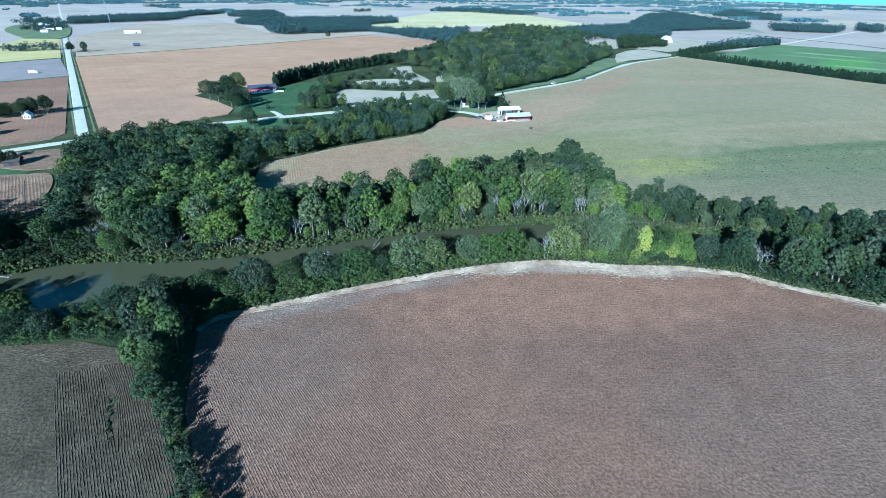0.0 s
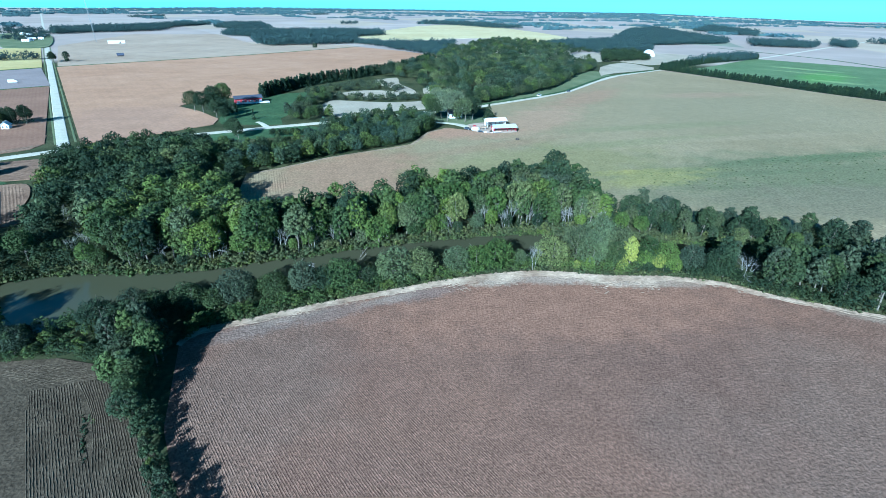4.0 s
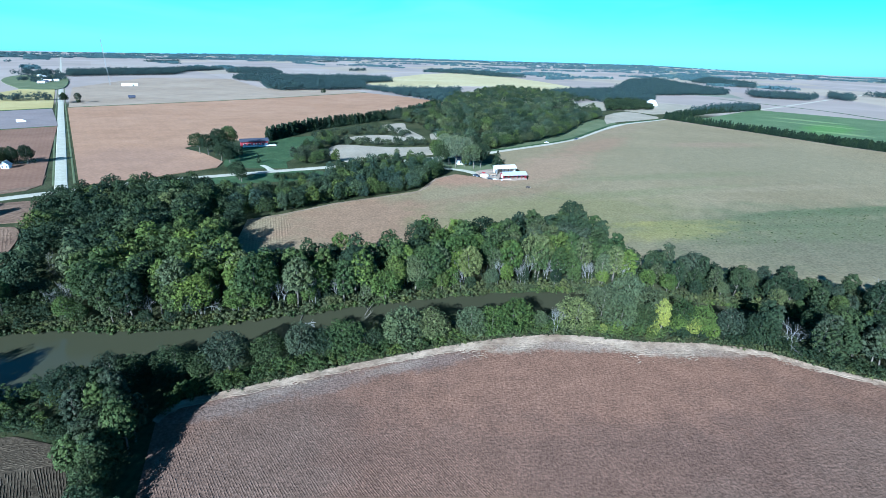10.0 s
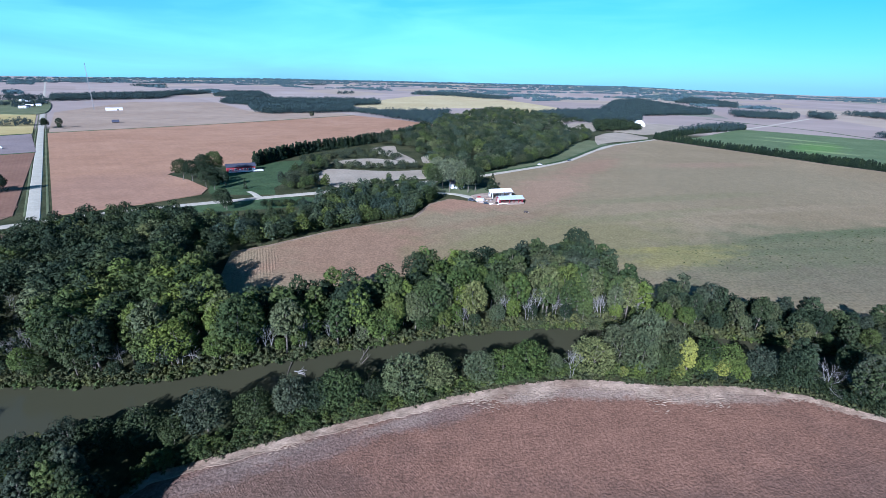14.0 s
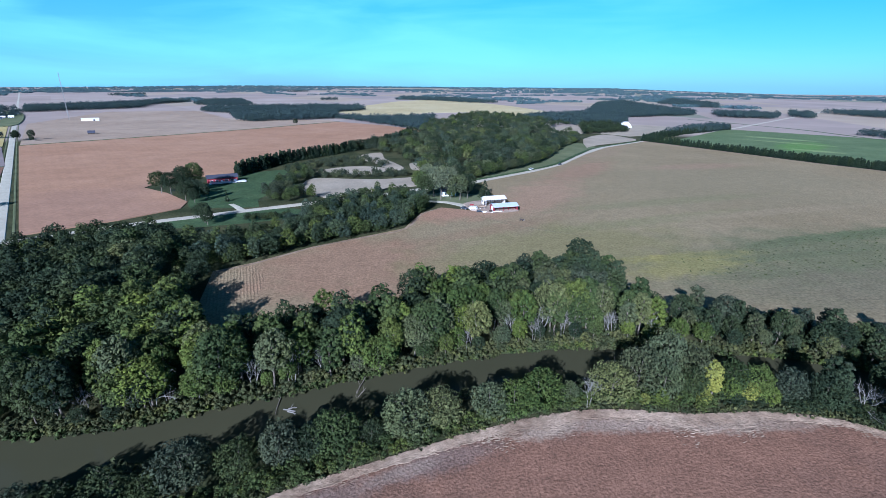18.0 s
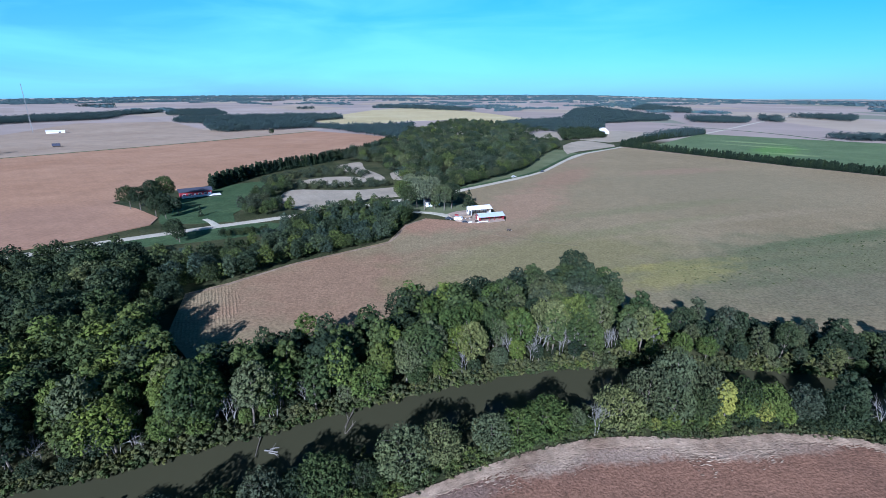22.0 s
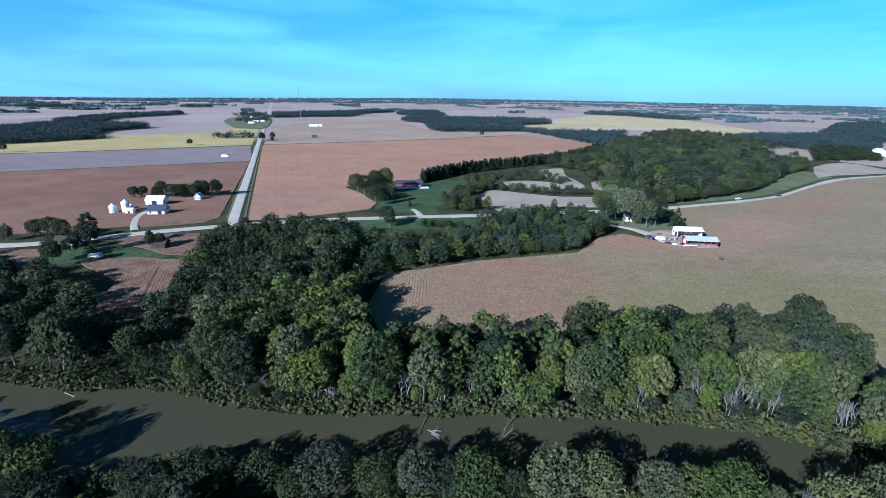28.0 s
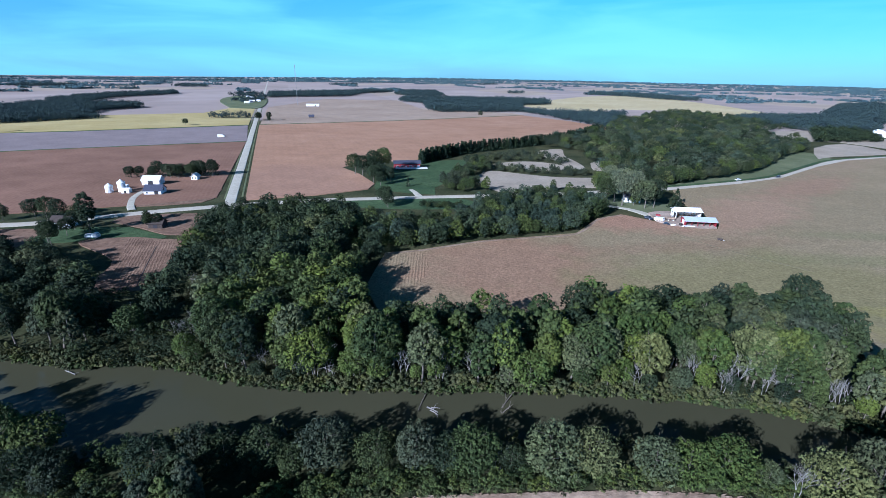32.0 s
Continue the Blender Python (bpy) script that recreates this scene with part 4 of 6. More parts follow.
WIDE_T = [cloud_template(90 + i, h, w, 0.5, 9, 24, 1.3, 1.5) for i, (h, w) in enumerate([(9.0, 9.5), (10.5, 8.5), (8.0, 10.5)])]
ROUND_T = [cloud_template(190 + i, h, w, 3.2, 14, 26, 1.1, 1.45) for i, (h, w) in enumerate([(10.4, 10.5), (12.0, 9.5), (9.6, 11.5), (12.4, 8.0)])]
FAR_T = [cloud_template(95 + i, h, w, 0.0, 8, 16, 1.8, 1.5) for i, (h, w) in enumerate([(11, 12), (12, 13), (9, 12)])]
PINE_M = [cone_template(98 + i, 10, 5.2, 150, 1.5) for i in range(2)]

TREE_WORDS = {
    "mid": "leafy green broadleaved tree", "dark": "dark green broadleaved tree", "bright": "bright yellow-green broadleaved tree",
    "yellow": "autumn-yellow tree", "slate": "dull grey-green broadleaved tree", "wood": "green broadleaved tree", "grey": "pale grey-green willow-like tree", "silver": "silver-green spreading tree"}
SHARED = {}


def mixed_wood(name, places, templates, label, sizes, tones=(("wood", 0.5), ("dark", 0.28), ("grey", 0.12), ("mid", 0.10))):
    """A wood whose trees lean to different greens, one mass for each green."""
    words = {"wood": "green", "dark": "dark green", "grey": "grey-green", "mid": "fresh green", "bright": "yellow-green", "slate": "dull grey-green", "dusky": "dusky green"}
    pick = rng.choice(len(tones), len(places), p=[p for _, p in tones])
    for i, (tone, _) in enumerate(tones):
        wood(name, places[pick == i], templates, LEAF[tone], f"{words[tone]} trees of the {label}", rng, sizes)



def tree(x, y, variant, tone, scale, stands, group, turn=None, tall=1.0, source=None, name="tree", category="tree"):
    """One tree: a trunk and a crown under an Empty at its foot."""
    t, c = (source or NEAR_T)[variant]
    key = (c.name, tone)
    if key not in SHARED:
        SHARED[key] = c.copy()
        SHARED[key].materials.clear()
        SHARED[key].materials.append(LEAF[tone])
    root = new(name)
    part("trunk", t, BARK, root)
    part("crown", SHARED[key], LEAF[tone], root)
    a = rng.uniform(0, 6.283) if turn is None else turn
    root.matrix_basis = Matrix.LocRotScale((x, y, float(land(np.array(x), np.array(y)))), Euler((0, 0, a)), (scale, scale, scale * tall))
    words = TREE_WORDS.get(tone, "dark pointed conifer")
    tagged(root, f"{words} {stands}", category, group)
    return root


def stand(places, tones, sizes, where, name):
    """A wood of many trees, one mass for each green. tones: pairs of a kind and its share."""
    words = {"wood": "green", "dark": "dark green", "grey": "grey-green", "mid": "fresh green", "bright": "yellow-green", "slate": "dull grey-green", "dusky": "dusky green"}
    pick = rng.choice(len(tones), len(places), p=[p for _, p in tones])
    for i, (tone, _) in enumerate(tones):
        wood(name, places[pick == i], MID_W, LEAF[tone], f"{words[tone]} trees {where}", rng, sizes)


def bare(x, y, seed, height, spread, stands):
    root = new("dead_tree")
    part("bough", bare_mesh(seed, height, spread), PALE_BARK, root)
    root.location = (x, y, float(land(np.array(x), np.array(y))))
    return tagged(root, f"bare grey dead tree {stands}", "dead tree", "dead trees")


def grow(outline, spacing, tones, scale, stands, group, limit=400, holes=(), keep_off=(), tall=(0.9, 1.12)):
    """Single trees over an outline; tones: kinds to draw from."""
    n = 0
    for x, y in scatter(rng, outline, spacing, holes=holes):
        if n >= limit or any((x - a) ** 2 + (y - b) ** 2 < r * r for a, b, r in keep_off):
            continue
        if near_bank(x) + 0.5 < y < far_bank(x) - 0.5:
            continue
        n += 1
        v, tone = int(rng.choice([0, 1, 2, 3, 4, 5, 5, 6, 6, 6, 7, 7])), tones[int(rng.integers(len(tones)))]
        if x < -116 and y > 108:
            tone = "dark" if rng.uniform() < 0.6 else "slate"
        if x < -72 and rng.uniform() < (0.5 if y < 115 else 0.12):
            tone = "dark"
        if x > 62 and tone in ("mid", "bright", "grey"):
            tone = ["dark", "slate", "wood"][int(rng.integers(3))]
        if -12 < x < 60 and y < 163 and tone == "dark":
            tone = "mid"
        tree(x, y, v, tone, rng.uniform(*scale) * (0.74 if x > 62 and y > far_bank(x) else 0.85 if x > 78 and y > 118 else 1.0), stands, group, tall=rng.uniform(*tall))


BANK_GAP = [(-130, 112), (-108, 119), (-106, 130), (-121, 139), (-133, 130)]
HOLLOW = [(-158, 145), (-143, 150), (-128, 141), (-121, 130), (-130, 126), (-142, 136)]
GULLY = [(-110, 122), (-103, 124), (-103, 130), (-109, 140), (-119, 152), (-130, 162), (-137, 158), (-125, 146), (-115, 136)]
# the near bank: one belt of trees between the field and the water
NEAR_BELT = [(-95.1, 90.3), (-84.6, 98.3), (-63.9, 104.1), (-42.4, 108.7), (-22.1, 115.4), (0.9, 122.9), (19.8, 126.4), (38.5, 129), (60.8, 127.5), (81, 124.2), (107.7, 114), (134, 104.9), (170.9, 94.8), (189.1, 88.9),
             (189.2, 81.4), (134, 98.2), (104.8, 107.3), (93.5, 113.3), (82, 120.3), (67.6, 123.5), (51.1, 124.3), (32.6, 126.6), (17.8, 125), (0.9, 120.4), (-14.1, 114.7), (-29.2, 109), (-42.4, 103.2), (-56.7, 96.9), (-77.4, 91.1)]
special = [(29, 125, 4.0), (57, 124.5, 4.0), (89, 119, 4)]
# x, y, height, width, green
NEAR_WEST = [
    (-105.7, 93.0, 9.6, 10.5, "mid"), (-97.5, 88.0, 5.6, 8.0, "dark"), (-100.5, 85.6, 6.2, 8.6, "dark"), (-93.0, 86.4, 5.8, 7.2, "slate"), (-110, 91, 12.5, 8.2, "mid"), (-117, 89, 12.5, 8.0, "dark"),
    (-123.5, 88, 11.5, 7.6, "dark"), (-130, 88, 12.5, 8.4, "dark"), (-79.0, 95.4, 8.6, 9.6, "dark"), (-74.5, 93.0, 6.0, 7.0, "dark"), (-73.0, 99.6, 8.6, 8.6, "slate"), (-68.6, 100.8, 7.4, 8.6, "dark"),
    (-61.6, 103.6, 8.2, 10.0, "dark"), (-56.0, 103.0, 6.4, 7.0, "dark"), (-51.0, 106.6, 9.4, 10.8, "slate"), (-42.0, 109.4, 8.0, 8.4, "dark"), (-35.8, 111.2, 10.0, 9.6, "slate"), (-30.6, 112.6, 7.6, 7.4, "dark"),
    (-25.4, 114.2, 9.0, 10.8, "mid"), (-18.8, 116.4, 6.0, 6.0, "dark")]
NEAR_EAST = [
    (-12.3, 118.6, 10.6, 12.0, "grey"), (-5.2, 120.8, 9.2, 10.0, "grey"), (6.4, 123.8, 9.0, 10.0, "grey"), (11.9, 125.0, 8.6, 9.4, "bright"), (17.4, 126.2, 10.4, 10.4, "bright"), (25.6, 127.4, 6.0, 5.4, "grey"),
    (35.2, 127.6, 10.6, 11.0, "grey"), (43, 131.5, 13.0, 10.5, "slate"), (50.5, 132.5, 15.5, 12.0, "grey"), (47.5, 127.5, 11.5, 10.0, "grey"), (56.5, 130.0, 13.0, 10.0, "slate"), (53.5, 126.5, 9.5, 8.0, "dark"),
    (64, 127.2, 10.0, 8.6, "mid"), (68.5, 125.6, 10.0, 8.4, "bright"), (75, 125, 9.4, 9.0, "slate"), (82, 122, 9.5, 9.0, "dark")]
BELT_T = [broadleaf(200 + i, 10.0, w, lo, 74, 34, 0.54) for i, (w, lo) in enumerate([(10.4, 0.4), (9.6, 0.8), (10.8, 0.2)])]
for i, (x, y, h, w, tone) in enumerate(NEAR_WEST + NEAR_EAST):
    t = tree(x, y - 1.2, i % 3, tone, h / 10, "between the bean field and the river", "near bank trees", 1.7 * i, source=BELT_T)
    t.scale = (w / 11.2, w / 11.2, h / 10.4)
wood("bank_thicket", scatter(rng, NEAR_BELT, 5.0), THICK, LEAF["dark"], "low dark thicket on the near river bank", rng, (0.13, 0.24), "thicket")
EAST_BELT = [(78, 131), (107, 121), (128, 115), (128, 98), (118, 102), (105, 108), (94, 113), (85, 118)]
wood("east_belt_wood", scatter(rng, [(128, 115), (171, 101), (280, 82), (280, 60), (200, 68), (140, 92), (128, 98)], 5.6), MID_T, LEAF["dark"], "dark belt of trees beside the bean field", rng, (0.6, 0.85))
grow(EAST_BELT, 5.4, ["dark", "slate", "dark", "wood", "mid"], (0.86, 1.1), "in the dark belt beside the bean field", "near bank trees", keep_off=special)
tree(57.4, 124.6, 7, "yellow", 0.85, "at the edge of the bean field", "near bank trees", 0.4, 1.0)
tree(55.5, 123.4, 4, "yellow", 0.45, "at the edge of the bean field", "near bank trees", 1.4)
tree(46, 124.0, 4, "bright", 0.45, "at the edge of the bean field", "near bank trees", 0.7)
tree(42, 124.2, 4, "yellow", 0.34, "at the edge of the bean field", "near bank trees", 1.9)
tree(62.5, 124.2, 4, "bright", 0.62, "at the edge of the bean field", "near bank trees", 0.2)
tree(66, 124.0, 0, "yellow", 0.5, "at the edge of the bean field", "near bank trees", 2.2)
tree(71, 122.6, 4, "bright", 0.5, "at the edge of the bean field", "near bank trees", 1.1)
bare(29.2, 124.6, 3, 9.5, 0.8, "at the edge of the bean field")
bare(89, 118.5, 5, 9.0, 1.3, "at the edge of the bean field")
bare(-21, 115, 8, 6.0, 1.0, "on the near river bank")

for i, x in enumerate(np.arange(-104, 128, 7.3)):
    tree(x + rng.uniform(-2, 2), float(far_bank(x)) + rng.uniform(0.8, 2.4), int(rng.integers(6)), ["bright", "grey", "mid", "bright", "dark"][int(rng.integers(5))], rng.uniform(0.36, 0.68), "low over the water on the far bank", "far bank bushes", name="bush", category="bush")

# hedgerow between the corn and the beans, and the belt above the corn
HEDGE = [(-76, 91), (-68.5, 79), (-58.4, 67.3), (-48.4, 55.2), (-40, 43.7), (-30.5, 30), (-24, 8), (-18.5, 8), (-27, 32), (-36.2, 45.7), (-47.4, 59.7), (-55.5, 71.8), (-59, 84), (-66, 92)]
HEDGE_GAP = [(-57.5, 61, 3.0)]
grow([(-76, 91), (-68.5, 79), (-60, 69), (-57, 71), (-59, 84), (-66, 92)], 3.8, ["mid", "wood", "slate", "dark"], (0.60, 0.84), "in the hedgerow between two fields", "hedgerow trees", tall=(1.0, 1.2))
grow([(-60, 69), (-48.4, 55.2), (-40, 43.7), (-30.5, 30), (-24, 8), (-20, 8), (-28, 31), (-37.2, 45), (-47.6, 58.5), (-56, 70)], 2.8, ["mid", "slate", "wood", "dark"], (0.21, 0.30), "in the hedgerow between two fields", "hedgerow trees", keep_off=HEDGE_GAP, tall=(0.9, 1.08))
for x, y, v, s in [(-57.0, 66.5, 2, 0.60), (-57.8, 69.8, 0, 0.64), (-59.4, 73, 3, 0.60), (-60.4, 77, 2, 0.74), (-36.5, 38.5, 2, 0.40), (-34, 35, 0, 0.42)]:
    tree(x, y, v, "wood", s, "in the hedgerow between two fields", "hedgerow trees")
wood("hedge_shrubs", scatter(rng, HEDGE, 1.9), THICK, LEAF["wood"], "leafy undergrowth of the hedgerow", rng, (0.2, 0.34), "hedge")
wood("bank_thicket", scatter(rng, [(-211, 79), (-124, 88), (-100, 91), (-88, 97), (-76, 90), (-78, 83.5), (-98, 80.6), (-211, 71.4)], 3.0), THICK, LEAF["mid"], "leafy growth between corn and river", rng, (0.2, 0.34), "thicket")
grow([(-211, 79), (-134, 86.5), (-134, 80), (-211, 74)], 5.0, ["dark", "dark", "mid"], (0.6, 0.8), "between the corn and the river", "near bank trees")
grow([(-105, 88), (-100.3, 90), (-90.9, 96.4), (-80, 91), (-90, 85), (-99.3, 83), (-105, 83)], 6.5, ["slate", "mid", "dark"], (0.34, 0.46), "between the corn and the river", "near bank trees", keep_off=[(-86.5, 90, 4.5)])

CORN_TOP = curve_through([(-150, 78.2), (-120, 80), (-99, 82.2), (-84, 84), (-73.5, 82.6), (-68, 78.5)], 14)
wood("corn_edge_brush", np.concatenate([CORN_TOP + rng.uniform(-0.8, 0.8, CORN_TOP.shape), CORN_TOP + (0, 2.2) + rng.uniform(-0.9, 0.9, CORN_TOP.shape)]), THICK, LEAF["wood"], "green brush along the end of the corn", rng, (0.15, 0.28), "brush")

# the far bank: single trees along the water, the mass of the wood behind them
FAR_FRONT = [(-149, 113.5), (-128.7, 116.3), (-109.7, 124), (-88.7, 125.2), (-74.2, 126.9), (-61.8, 130.6), (-43.4, 136.2), (-24.1, 142.8), (1.9, 150), (19.8, 154), (36.5, 155.5), (54, 154), (73.3, 150.5), (87.7, 148.2),
             (110.5, 139.9), (143.2, 126.7), (143.2, 138), (110.5, 151), (88.6, 159), (73.3, 163), (54, 164.7), (36.5, 166.2), (19.8, 164.8), (1.9, 160.9), (-24.1, 153.7), (-43.4, 147.2), (-61.8, 141.7), (-74.2, 137.4), (-88.7, 135.8), (-109.6, 135.2), (-128.7, 127.5), (-149, 124.8)]
far_special = [(11.9, 155.2, 5), (25.7, 154.8, 4), (-10, 147.9, 4.5), (3.9, 150.5, 3), (-9.5, 172.6, 3)]
grow([(x, y - (1.9 if i < 16 else 0)) for i, (x, y) in enumerate(FAR_FRONT)], 5.6, ["mid", "bright", "mid", "grey", "mid", "bright", "dark"], (0.85, 1.25), "on the far river bank", "far bank trees", holes=(GULLY, BANK_GAP, HOLLOW), keep_off=far_special)
tree(-122, 127, 0, "mid", 0.85, "standing alone before the dark hollow", "far bank trees", 0.5)
for i, (x, y) in enumerate([(-88, 127), (-66, 131), (-52, 135.5), (-33, 141.5), (-18, 146), (33, 157), (48, 157), (58, 155)]):
    bare(x, y, 30 + i, rng.uniform(7, 10.5), rng.uniform(0.5, 0.9), "among the trees on the far bank")
tree(-10, 147.9, 2, "grey", 0.98, "leaning over the far bank", "far bank trees", 0.3, 1.05)
tree(1.9, 150.5, 4, "bright", 0.68, "low over the water on the far bank", "far bank trees", 1.3)
tree(-5, 149.7, 4, "bright", 0.6, "low over the water on the far bank", "far bank trees", 2.3)
tree(9.9, 164.1, 3, "bright", 0.95, "in the wood on the far bank", "far bank trees", 0.9)
tree(15.8, 160, 1, "grey", 0.8, "with a white trunk on the far bank", "far bank trees", 2.9)
for i, x in enumerate(np.arange(-80, 62, 10.5)):
    bare(x + rng.uniform(-3, 3), float(far_bank(x)) + rng.uniform(1.5, 4.5), 80 + i, rng.uniform(7.5, 11.5), rng.uniform(0.6, 0.95), "slender among the trees on the far bank")
bare(128, 140, 99, 12.0, 0.7, "rising from the belt beside the river")
bare(26.5, 155.3, 13, 12.0, 1.0, "on the far river bank")
bare(36.5, 159.4, 14, 11.0, 1.0, "on the far river bank")
bare(-39.3, 140.6, 15, 10.0, 0.6, "on the far river bank")
bare(0.9, 154.5, 16, 9.0, 0.7, "on the far river bank")
bare(-13.1, 150.4, 17, 8.0, 0.9, "on the far river bank")

# Dark leaf colour here keeps the shaded gaps between the trees dark.
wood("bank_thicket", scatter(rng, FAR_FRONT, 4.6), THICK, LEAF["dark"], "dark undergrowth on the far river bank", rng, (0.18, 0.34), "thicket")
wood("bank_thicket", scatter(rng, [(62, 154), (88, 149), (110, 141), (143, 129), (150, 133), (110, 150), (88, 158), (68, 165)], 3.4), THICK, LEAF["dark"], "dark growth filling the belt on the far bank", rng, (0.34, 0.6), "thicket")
FAR_BACK = [(-74.2, 137.4), (-61.8, 141.2), (-43.4, 146.7), (-24.1, 153.2), (1.9, 160.4), (19.8, 164.8), (36.5, 166.2), (54, 164.7), (66, 161), (62, 174), (60, 188), (52, 198), (44.3, 201), (28.6, 196), (10.9, 189.7), (-1, 183.2), (-11, 173.6), (-25.1, 163.2), (-46.4, 155.8), (-63.8, 153.3), (-78.3, 160.7)]
grow([(24, 168), (57, 163), (60, 175), (58, 188), (51, 196), (43, 199), (29, 194), (18.8, 186)], 6.0, ["mid", "wood", "wood", "slate", "dark"], (1.0, 1.2), "in the tall grove above the river", "grove trees")
stand(scatter(rng, FAR_BACK, 6.0, holes=[[(22.7, 166), (60, 161), (63, 175.5), (60, 190), (52, 199), (43.3, 202), (26.7, 196.9), (16.8, 185.5)]]), (("wood", 0.3), ("dark", 0.16), ("mid", 0.34), ("bright", 0.2)), (0.78, 1.15), "in the wood behind the river bank", "riverside_wood")
tree(-9.5, 173.2, 3, "dark", 1.05, "standing above the wood", "far bank trees")

LEFT_WOOD = [(-109.7, 131.2), (-88.7, 134.8), (-74.2, 136.4), (-74.1, 158.6), (-81.4, 176.9), (-88.6, 210), (-92.7, 216), (-122, 247), (-145.4, 247), (-170.2, 231), (-177.8, 219), (-161.7, 192.9), (-156.3, 187.6), (-138.2, 154.3), (-131.8, 139.8), (-116, 131.3)]
BEND = [(-109.6, 133.2), (-76.2, 137.5), (-75.2, 158.6), (-82.4, 177), (-101.2, 173.5), (-113.8, 151.6)]
WOOD_TONES = (("wood", 0.5), ("dark", 0.28), ("grey", 0.10), ("mid", 0.12))
stand(scatter(rng, BEND, 6.0, holes=[GULLY]), (("mid", 0.55), ("bright", 0.22), ("wood", 0.23)), (0.85, 1.12), "in the leafy edge of the wood at the river bend", "bend_edge_wood")
spots = scatter(rng, LEFT_WOOD, 6.3, holes=[GULLY, BEND, HOLLOW, BANK_GAP])
edge_of_corn = (spots[:, 0] > -101) & (spots[:, 1] > 158)
stand(spots[~edge_of_corn], WOOD_TONES, (0.75, 1.12), "in the dense wood at the river bend", "bend_wood")
stand(spots[edge_of_corn], WOOD_TONES, (0.5, 0.72), "at the corner of the corn field", "corner_wood")
# Brush filled in with dark leaves to colour in the hollow's deep shade.
wood("hollow_brush", np.concatenate([scatter(rng, BANK_GAP, 3.6), scatter(rng, HOLLOW, 4.5)]), THICK, LEAF["dark"], "low brush in the hollow by the river, coloured dark for its shade", rng, (0.22, 0.5), "brush")
wood("gully_brush", scatter(rng, GULLY, 2.8), THICK, LEAF["grey"], "low grey brush in a gully running to the river", rng, (0.14, 0.34), "brush")
for i, (x, y) in enumerate([(-106, 128), (-109, 134), (-113, 139), (-117, 145), (-122, 149), (-127, 154), (-132, 158), (-112, 131), (-104, 126)]):
    bare(x, y, 60 + i, rng.uniform(5, 8), rng.uniform(0.8, 1.2), "in the gully by the river bend")
WEST_WOOD = [(-360, 104.2), (-211, 108.3), (-149, 117.0), (-138, 124), (-144, 134), (-163, 143), (-198, 161), (-216, 155), (-278, 158), (-359, 142)]
stand(scatter(rng, WEST_WOOD, 6.8, holes=[HOLLOW, BANK_GAP]), (("dark", 0.45), ("slate", 0.3), ("wood", 0.25)), (0.66, 0.98), "in the dark riverside wood", "west_wood")
STRIP = [(-122, 245), (-97.9, 245), (-82.3, 249), (-69.8, 265), (-67.7, 297), (-43.2, 327), (-10.9, 337), (-1, 308), (-9, 294), (-18, 268), (-34.1, 256), (-55.5, 241), (-75.1, 222), (-89.6, 214)]
stand(scatter(rng, STRIP, 6.0), (("wood", 0.25), ("dark", 0.1), ("dusky", 0.4), ("mid", 0.25)), (0.55, 0.86), "in the belt along the corn field", "field_side_wood")
CORN_SIDE = curve_through([(-93, 219), (-77, 223.5), (-57.5, 242.5), (-35, 258), (-18.5, 270), (-10, 293), (-3, 308), (-8, 322), (-12, 334)], 9)
wood("field_side_bushes", CORN_SIDE + rng.uniform(-0.9, 0.9, CORN_SIDE.shape), THICK, LEAF["mid"], "leafy bushes along the corn field", rng, (0.38, 0.62), "bushes")
HOUSE_WOOD = [(-107.1, 333), (-98.8, 321), (-61.5, 340), (-31, 350), (-10.9, 368), (-25, 355), (-55.4, 344), (-82.1, 352), (-94.5, 383), (-86.1, 406), (-102.7, 444), (-111.1, 425), (-102.8, 384)]
stand(scatter(rng, HOUSE_WOOD, 6.0, holes=CLEAR), (("wood", 0.2), ("slate", 0.5), ("mid", 0.3)), (0.4, 0.75), "by the pale clearing", "clearing_wood")
wood("hedge_line", scatter(rng, [(-99, 281), (-77, 287), (-77, 291.5), (-100, 286)], 2.2), MID_T, LEAF["dark"], "clipped dark hedge beside the road", rng, (0.28, 0.4), "hedge")
wood("clearing_scrub", np.concatenate([scatter(rng, [(-86.1, 407), (-41.1, 402), (-5.9, 413), (-20.9, 436), (-30.9, 435), (-54.3, 421), (-88.2, 432)], 6.5), scatter(rng, [(-106.9, 444), (-71.6, 459), (-47.1, 458), (-35, 442), (-30.9, 476), (-61.3, 514), (-92.2, 503)], 7.5)]), WIDE_T, LEAF["slate"], "grey-green scrub between the clearings", rng, (0.3, 0.6))
FOREST = [(10.9, 404), (33, 399), (46, 413), (62, 431), (86, 459), (108, 485), (124, 514), (142, 548), (168, 604), (197, 648), (214, 690), (219, 779), (274, 882), (222, 1107), (154.7, 1245), (57.4, 1049), (13, 960), (7.1, 812), (-17.7, 734), (-36.8, 634), (-81.7, 566), (-47, 549), (-28.8, 525), (-14.9, 445), (-0.9, 419)]
mixed_wood("main_forest", scatter(rng, FOREST, 11.6, 0.7, CLEAR), ROUND_T, "large forest along the road", (0.5, 1.12), (("dusky", 0.20), ("dark", 0.36), ("slate", 0.24), ("mid", 0.14), ("grey", 0.06)))
FOREST_EDGE = curve_through([(12, 401), (35, 399), (56, 421), (79, 446), (106, 481), (124, 513), (142, 547), (168, 603), (197, 647), (212, 690)], 9)
